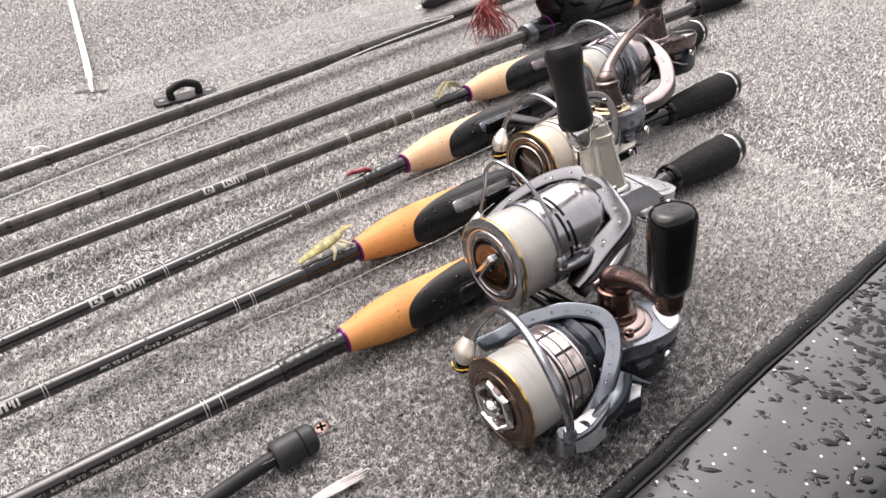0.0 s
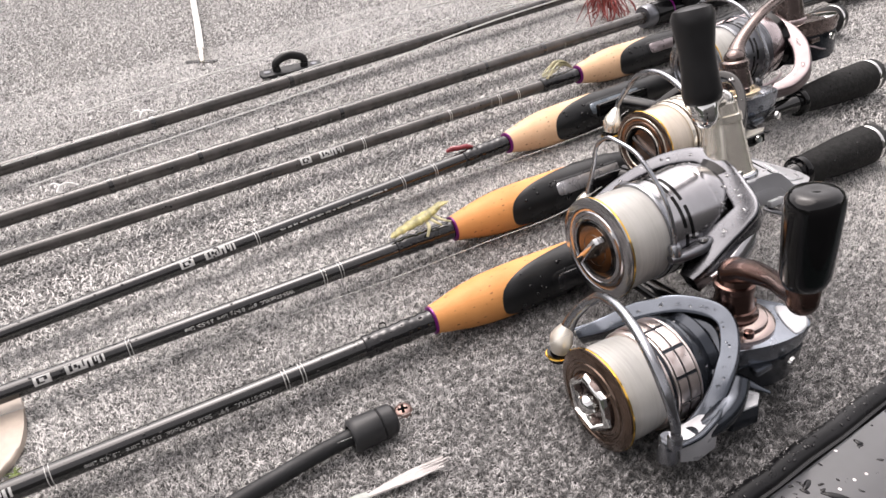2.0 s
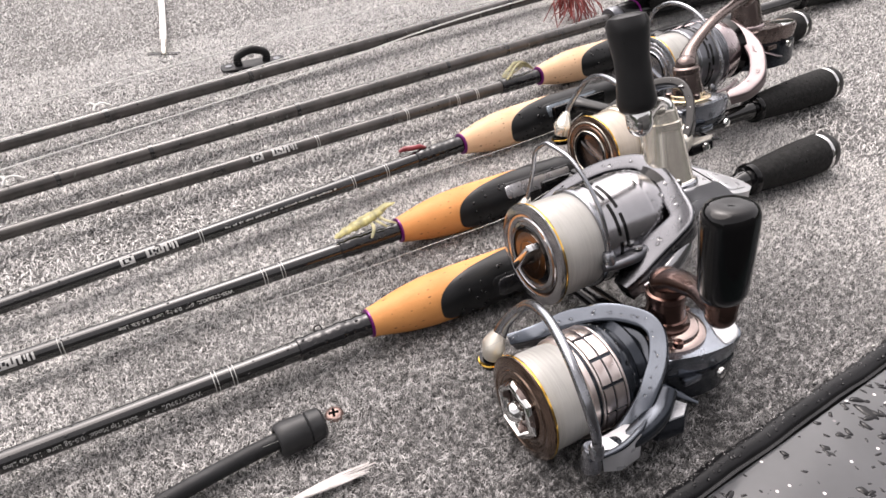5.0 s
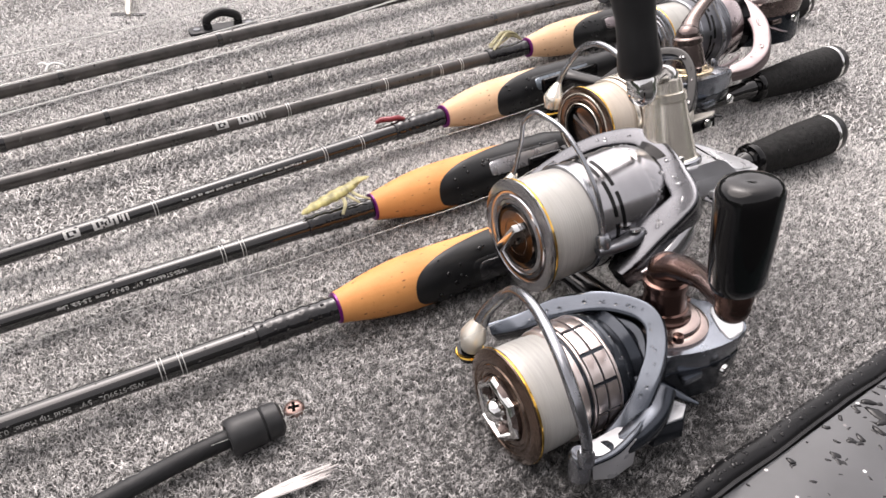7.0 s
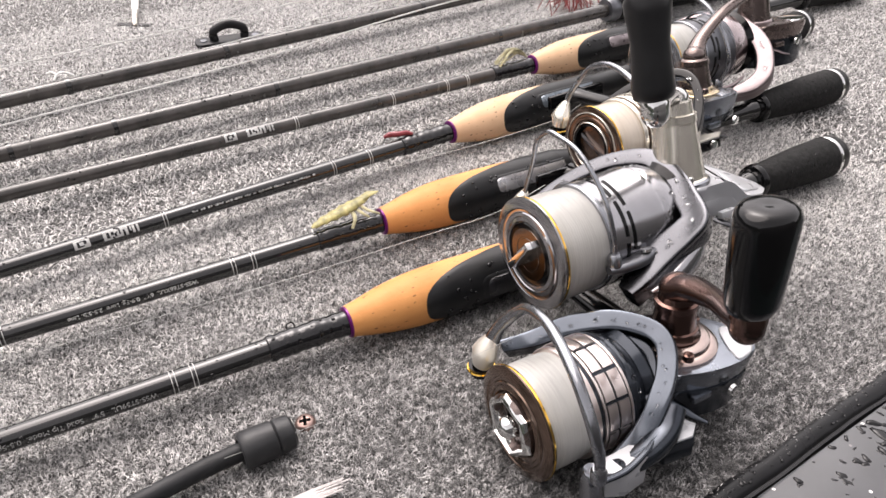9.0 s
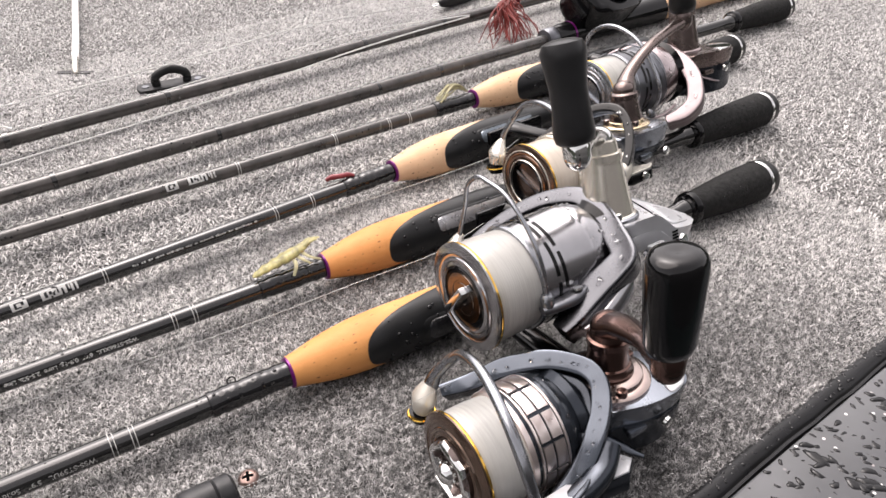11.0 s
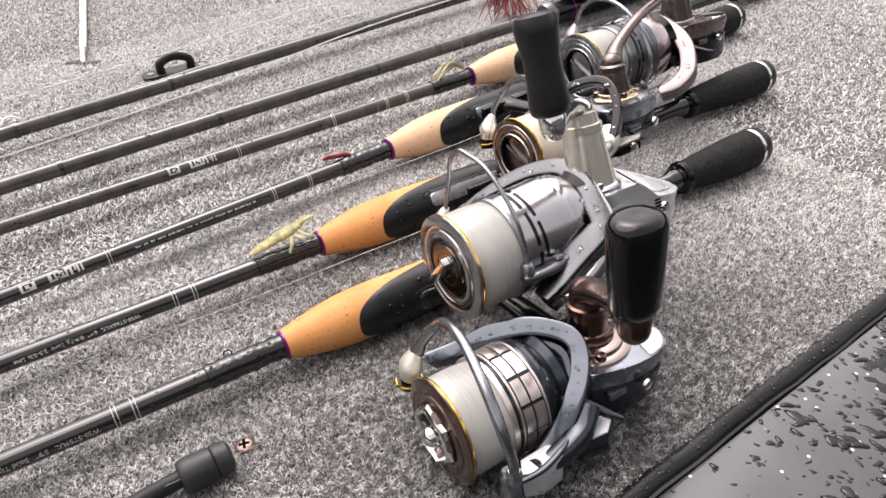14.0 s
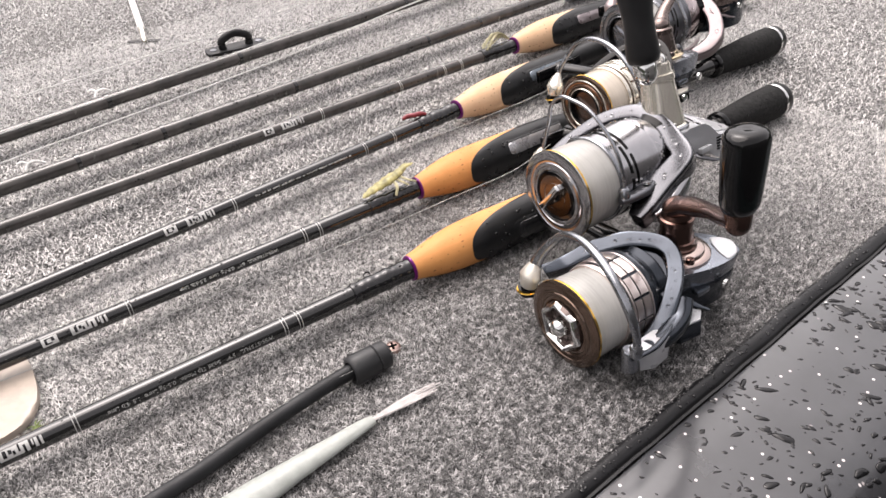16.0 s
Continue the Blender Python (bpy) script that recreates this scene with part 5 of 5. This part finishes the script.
# white soft bait with a stranded tail
bait = thing("soft_bait", Matrix.Identity(4), "pearl white soft bait with a stranded tail on carpet", "fishing lure")
part("bait_body", tube(B(), placed([(-0.061, 0.2285), (-0.066, 0.2245), (-0.078, 0.214), (-0.092, 0.202), (-0.107, 0.1885), (-0.122, 0.175), (-0.136, 0.163), (-0.142, 0.158)], [0.005] * 8), [2.4, 3.4, 4.6, 5.8, 7.6, 8.4, 6.5, 1.5], 20, flat=0.62), M_BAIT, bait, "smooth tapered white body")
rnd = random.Random(3)
for i in range(9):
    o = (i - 4) * 0.00042
    e = rnd.uniform(0, 0.006) if i not in (3, 4, 5) else rnd.uniform(0, 0.003)
    bm = tube(B(), placed([(-0.062, 0.228), (-0.054 + o * .5, 0.2345 - o * .6), (-0.044 + o, 0.2415 - o), (-0.031 - e + o, 0.2505 - e * .7 - o)], [0.005, 0.0045, 0.0045, 0.004 + rnd.uniform(-.001, .001)]), [0.9, 0.7, 0.55, 0.35], 6, flat=0.6)
    part("tail_strand", bm, M_TAILCLEAR, bait)

# peach plastic paddle near the tip side
bm = B()
slab(bm, smooth_outline([(-275, 262), (-262, 270), (-243, 274), (-234, 268), (-222, 250), (-218, 235), (-224, 222), (-240, 210), (-262, 205), (-280, 215), (-287, 240)], 4), 0.8, 5.2, 1.6)
paddle = tagged(finish("plastic_paddle", bm, M_PEACH), "pale peach rounded plastic paddle on the carpet", "lure part")

weed = thing("weed_scrap", pose(-0.214, 0.229, 0.002), "small green scrap of water weed on carpet", "weed")
rnd = random.Random(31)
for i in range(14):
    a = rnd.uniform(0, 6.28)
    bm = tube(B(), [(0, 0, 0.5), (2 * math.cos(a), 2 * math.sin(a), 1.5), (rnd.uniform(3, 5) * math.cos(a), rnd.uniform(3, 5) * math.sin(a), 0.6)], [0.35, 0.3, 0.15], 5, smooth=3)
    part("weed_leaf", bm, M_WEED, weed)

# chartreuse craw bait held on the second rod
craw = thing("craw_bait", mb @ pose(-0.018, 0.001, 0.0085, 0, 0, 4), "chartreuse soft craw bait lying on a rod blank", "fishing lure")
part("craw_body", tube(B(), [(-20, 2, -1), (-15, 2.6, 0), (-9, 3, 1), (-3, 3, 2), (3, 3.4, 3), (9, 4.2, 4), (15, 5, 4.6)], [0.6, 2.3, 2.1, 3.2, 2.8, 4.0, 3.4, 4.4, 3.7, 4.0, 3.0, 3.1, 2.0, 0.8], 14, flat=0.5), M_CRAW, craw, "ribbed translucent speckled body")
for y, z, e in ((5.5, 4.5, 20), (3.5, 5.0, 18)):
    part("claw", tube(B(), [(6, 3, 3), (10, y, z), (15, y + 0.5, z + 1.0), (e, y * 0.8, z + 1.2)], [1.0, 1.2, 1.7, 0.6], 10, flat=0.45), M_CRAW, craw)
for x, e in ((4, 9), (8, 15)):
    part("leg", tube(B(), [(x, 2, 2.4), (x + 2, -2.5, 1.4), (e, -5.0, -1.0)], [1.1, 1.0, 0.8], 9, flat=0.6), M_SKIRT, craw)
part("leg", tube(B(), [(2, 2, 2), (1.5, -3.5, 0.5), (-2, -7.0, -3.0)], [1.1, 1.0, 0.8], 9, flat=0.6), M_SKIRT, craw)

# red worm beside the third rod
worm = thing("worm_bait", mc @ pose(-0.036, 0.0045, 0.0055, 0, 0, -18), "small dark red worm bait on a rod blank", "fishing lure")
part("worm_body", tube(B(), [(-9, 0, 0), (-5, 0.6, 1), (0, -0.4, 1.3), (5, 0.5, 1), (9, -0.6, 0.4)], [1.0, 1.9, 1.7, 1.7, 0.9], 12), M_WORM, worm)

# pale green skirt beside the fourth grip
skirt = thing("skirt_bait", md @ pose(-0.012, 0.002, 0.006, 0, 0, 0), "pale green stranded skirt bait by the cork grip", "fishing lure")
rnd = random.Random(11)
for i in range(12):
    a = rnd.uniform(-0.6, 0.9)
    bm = tube(B(), [(8, 0, 0), (0, 4 * a + 2, 4 + rnd.uniform(0, 3)), (-9, 8 * a + 3, 4 + rnd.uniform(-2, 4)), (-16 - rnd.uniform(0, 6), 9 * a, -1 + rnd.uniform(-3, 3))], [0.6, 0.6, 0.6, 0.35], 6)
    part("strand", bm, M_SKIRT, skirt)

# red skirted jig lying over the far rods
jig = thing("skirted_jig", pose(0.060, 0.806, 0.0, 0, 0, 30), "red rubber skirted jig hung over the rods", "fishing lure")
rnd = random.Random(21)
for i in range(60):
    a = rnd.gauss(0.1, 0.65)
    x1, y1 = -14 + 15 * a + rnd.uniform(-9, 9), -20 + rnd.uniform(-20, 26)
    bm = tube(B(), [(6 + rnd.uniform(-5, 5), 16 + rnd.uniform(-6, 6), 28 + rnd.uniform(-4, 6)), (x1 * 0.4 + rnd.uniform(-5, 5), 2, 27 + rnd.uniform(-4, 6)), (x1 * rnd.uniform(0.5, 1.2), y1 * rnd.uniform(0.3, 0.9), 16 + rnd.uniform(-8, 9)), (x1 * 1.15, y1, 3 + rnd.uniform(0, 8))], [0.9, 0.8, 0.6, 0.35], 5, smooth=4)
    part("skirt_strand", bm, M_RED, jig)
part("jig_head", blob(B(), (12, 22, 26), (10, 8, 7), sub=3), M_DEEPRED, jig)

# black tapered lure behind the far rods, tied to a line
lure = thing("stick_lure", pose(-0.010, 0.876, 0.0095, 0, 0, 57), "black tapered stick lure lying on carpet", "fishing lure")
part("lure_body", lathe(B(), [(-6, 0), (-5, 2.5), (0, 5), (14, 8), (40, 9.5), (90, 9), (130, 7), (136, 0)], 32), M_BLACK, lure)
part("line_eye", tube(B(), [(-6, 0, 0), (-9, 2.5, 0), (-13, 2.5, 0), (-15, 0, 0), (-13, -2.5, 0), (-9, -2.5, 0), (-6, 0, 0)], 0.8, 8), M_CHROME, lure)

# black pull ring on its base plate
pull = thing("pull_ring", pose(-0.221, 0.668, 0.0, 0, 0, 30), "black arched pull ring screwed to the deck", "deck fitting")
part("base_plate", slab(B(), smooth_outline([(-27, -6), (-20, -8), (20, -8), (27, -5), (28, 0), (27, 5), (20, 8), (-20, 8), (-27, 6)], 3), 0.5, 3.2, 1.0), M_STRAP, pull, "flat dark base plate")
part("arch", tube(B(), [(-12, 0, 2), (-12.5, 0, 9), (-9, 0, 12.5), (0, 0, 15), (9, 0, 12.5), (12.5, 0, 9), (12, 0, 2)], [3.6, 3.4, 3.4, 3.6, 3.4, 3.4, 3.6], 16), M_BLACK, pull)
for x in (-21, 21):
    part("plate_screw", lathe(B(), [(3, 0), (3, 3.2), (4, 2.8), (4.4, 0)], 20, 'z', (x, 0, 0)), M_HOOD, pull)

# white cord with a metal end let into the carpet
cord = thing("white_cord", Matrix.Identity(4), "white sheathed cord with a metal end on carpet", "cord")
part("sheath", tube(B(), placed([(-0.320, 0.709), (-0.350, 0.776), (-0.400, 0.885), (-0.46, 1.02), (-0.53, 1.2)], [0.006, 0.0055, 0.0045, 0.0045, 0.0045]), 3.2, 14, flat=0.8), M_CORD, cord)
part("metal_end", tube(B(), placed([(-0.321, 0.711), (-0.317, 0.702), (-0.3125, 0.691), (-0.3105, 0.687)], [0.006, 0.0055, 0.0035, 0.0015]), [2.9, 2.7, 2.6, 1.8], 14), M_TITAN, cord)
part("slot_plate", block(B(), (30, 5, 1.2), (-313, 690, 1.0), 0.4, pose(0, 0, 0, 0, 0, 6)), M_BLACK, cord, "dark slot in the carpet")


# lines running from reels to guides
def fishing_line(name, pts, r, label):
    return tagged(finish(name, tube(B(), [Vector(p) * 1000 for p in pts], r, 6, smooth=5), M_MONO), label, "fishing line", "loose lines")


fishing_line("fishing_line", [(0.036, 0.424, 0.032), (0.0116, 0.4125, 0.020), (-0.0253, 0.3970, 0.012), (-0.068, 0.3690, 0.009), (-0.118, 0.3370, 0.007), (-0.20, 0.283, 0.006), (-0.32, 0.20, 0.006)], 0.17, "clear line running along the second rod")
fishing_line("fishing_line", [(0.026, 0.298, 0.040), (-0.03, 0.277, 0.016), (-0.10, 0.235, 0.010), (-0.20, 0.17, 0.008)], 0.07, "clear line running along the front rod")
fishing_line("fishing_line", [(0.056, 0.507, 0.040), (0.038, 0.5005, 0.030), (-0.03, 0.467, 0.019), (-0.1166, 0.4212, 0.012), (-0.25, 0.31, 0.010)], 0.16, "clear line running along the third rod")
fishing_line("fishing_line", [(-0.028, 0.872, 0.008), (-0.12, 0.765, 0.022), (-0.22, 0.665, 0.020), (-0.36, 0.545, 0.016)], 0.6, "clear line running along the far rod")
fishing_line("fishing_line", [(0.02, 0.776, 0.028), (-0.06, 0.690, 0.030), (-0.17, 0.585, 0.022), (-0.33, 0.44, 0.016)], 0.6, "clear line running along the casting rod")
fishing_line("fishing_line", [(0.02, 0.780, 0.028), (-0.08, 0.700, 0.035), (-0.20, 0.59, 0.028), (-0.36, 0.46, 0.020)], 0.5, "second clear line along the casting rod")

# ---------------------------------------------------------------- rain drops
rnd = random.Random(77)
unit = bmesh.new()
bmesh.ops.create_icosphere(unit, subdivisions=2, radius=1.0)
base_v = np.array([v.co[:] for v in unit.verts])
base_f = [[v.index for v in f.verts] for f in unit.faces]
unit.free()


def drop_cloud(name, drops, label, material):
    vs, fs = [], []
    for i, (p, nrm, sx, sy, h, spin) in enumerate(drops):
        q = Vector(nrm).to_track_quat('Z', 'Y').to_matrix() @ Matrix.Rotation(spin, 3, 'Z')
        a = np.array(q) @ np.diag((sx * MM, sy * MM, h * MM))
        lump = 1 + 0.26 * np.sin(base_v[:, :1] * 3.1 + i) * np.cos(base_v[:, 1:2] * 2.7 + 2 * i)
        vs.append((base_v * lump) @ a.T + np.array(p))
        fs.extend([[k + i * len(base_v) for k in f] for f in base_f])
    me = bpy.data.meshes.new(name)
    me.from_pydata(np.concatenate(vs).tolist(), [], fs)
    me.polygons.foreach_set("use_smooth", [True] * len(me.polygons))
    me.materials.append(material)
    return tagged(new(name, me), label, "water drops", kind="stuff")


drop_cloud("rain_drops", [(p, nn, s, s * rnd.uniform(0.8, 1.2), s * 0.55, rnd.uniform(0, 6)) for p, nn, s in DROPS], "small rain drops beaded on the reels", M_WATER)
drop_cloud("rod_drops", [(p, nn, s, s * rnd.uniform(0.8, 1.2), s * 0.6, rnd.uniform(0, 6)) for p, nn, s in DARK], "small dark rain drops beaded on the rods", M_FILM)
pool = []
for i in range(3600):
    x, y = rnd.uniform(-0.35, 0.5), rnd.uniform(-0.080, -0.0110)
    wetness = 0.5 + 0.5 * noise.noise(Vector((x * 14, y * 20, 7))) + (0.25 if x > 0.06 else -0.2)
    if rnd.random() > 0.25 + wetness:
        continue
    big = rnd.random() < 0.34 * wetness
    s = rnd.uniform(1.3, 3.2) if big else rnd.uniform(0.5, 1.6)
    z = 0.0 if y > -0.062 else -0.03 + math.sqrt(max(0, 0.03 ** 2 - (y + 0.062) ** 2))
    nz = (0, 0, 1) if y > -0.062 else tuple(EDGE.to_3x3() @ Vector((0, (y + 0.062) / 0.03, (z + 0.03) / 0.03)))
    pool.append((EDGE @ Vector((x, y, z)), nz, s * rnd.uniform(1.0, 1.8), s * rnd.uniform(0.5, 0.9), min(0.9, 0.28 * s + 0.1), radians(rnd.gauss(-20, 30))))
for i in range(900):
    x, y = rnd.uniform(0.02, 0.5), rnd.uniform(-0.060, -0.014)
    if noise.noise(Vector((x * 16, y * 16, 3))) + x * 2.4 < 0.40:
        continue
    s = rnd.uniform(1.8, 4.8)
    pool.append((EDGE @ Vector((x, y, 0.0)), (0, 0, 1), s * rnd.uniform(1.0, 1.7), s * rnd.uniform(0.45, 0.85), 0.5, radians(rnd.gauss(-20, 40))))
for i in range(420):
    x, s = rnd.uniform(-0.35, 0.5), rnd.uniform(0.3, 0.9)
    pool.append((EDGE @ Vector((x, rnd.uniform(-0.0050, -0.0006), 0.0017)), (0, 0, 1), s * 1.4, s * 0.9, 0.45 * s, rnd.uniform(0, 3)))
drop_cloud("gunwale_drops", pool, "rain drops and puddles standing on the gunwale", M_FILM)
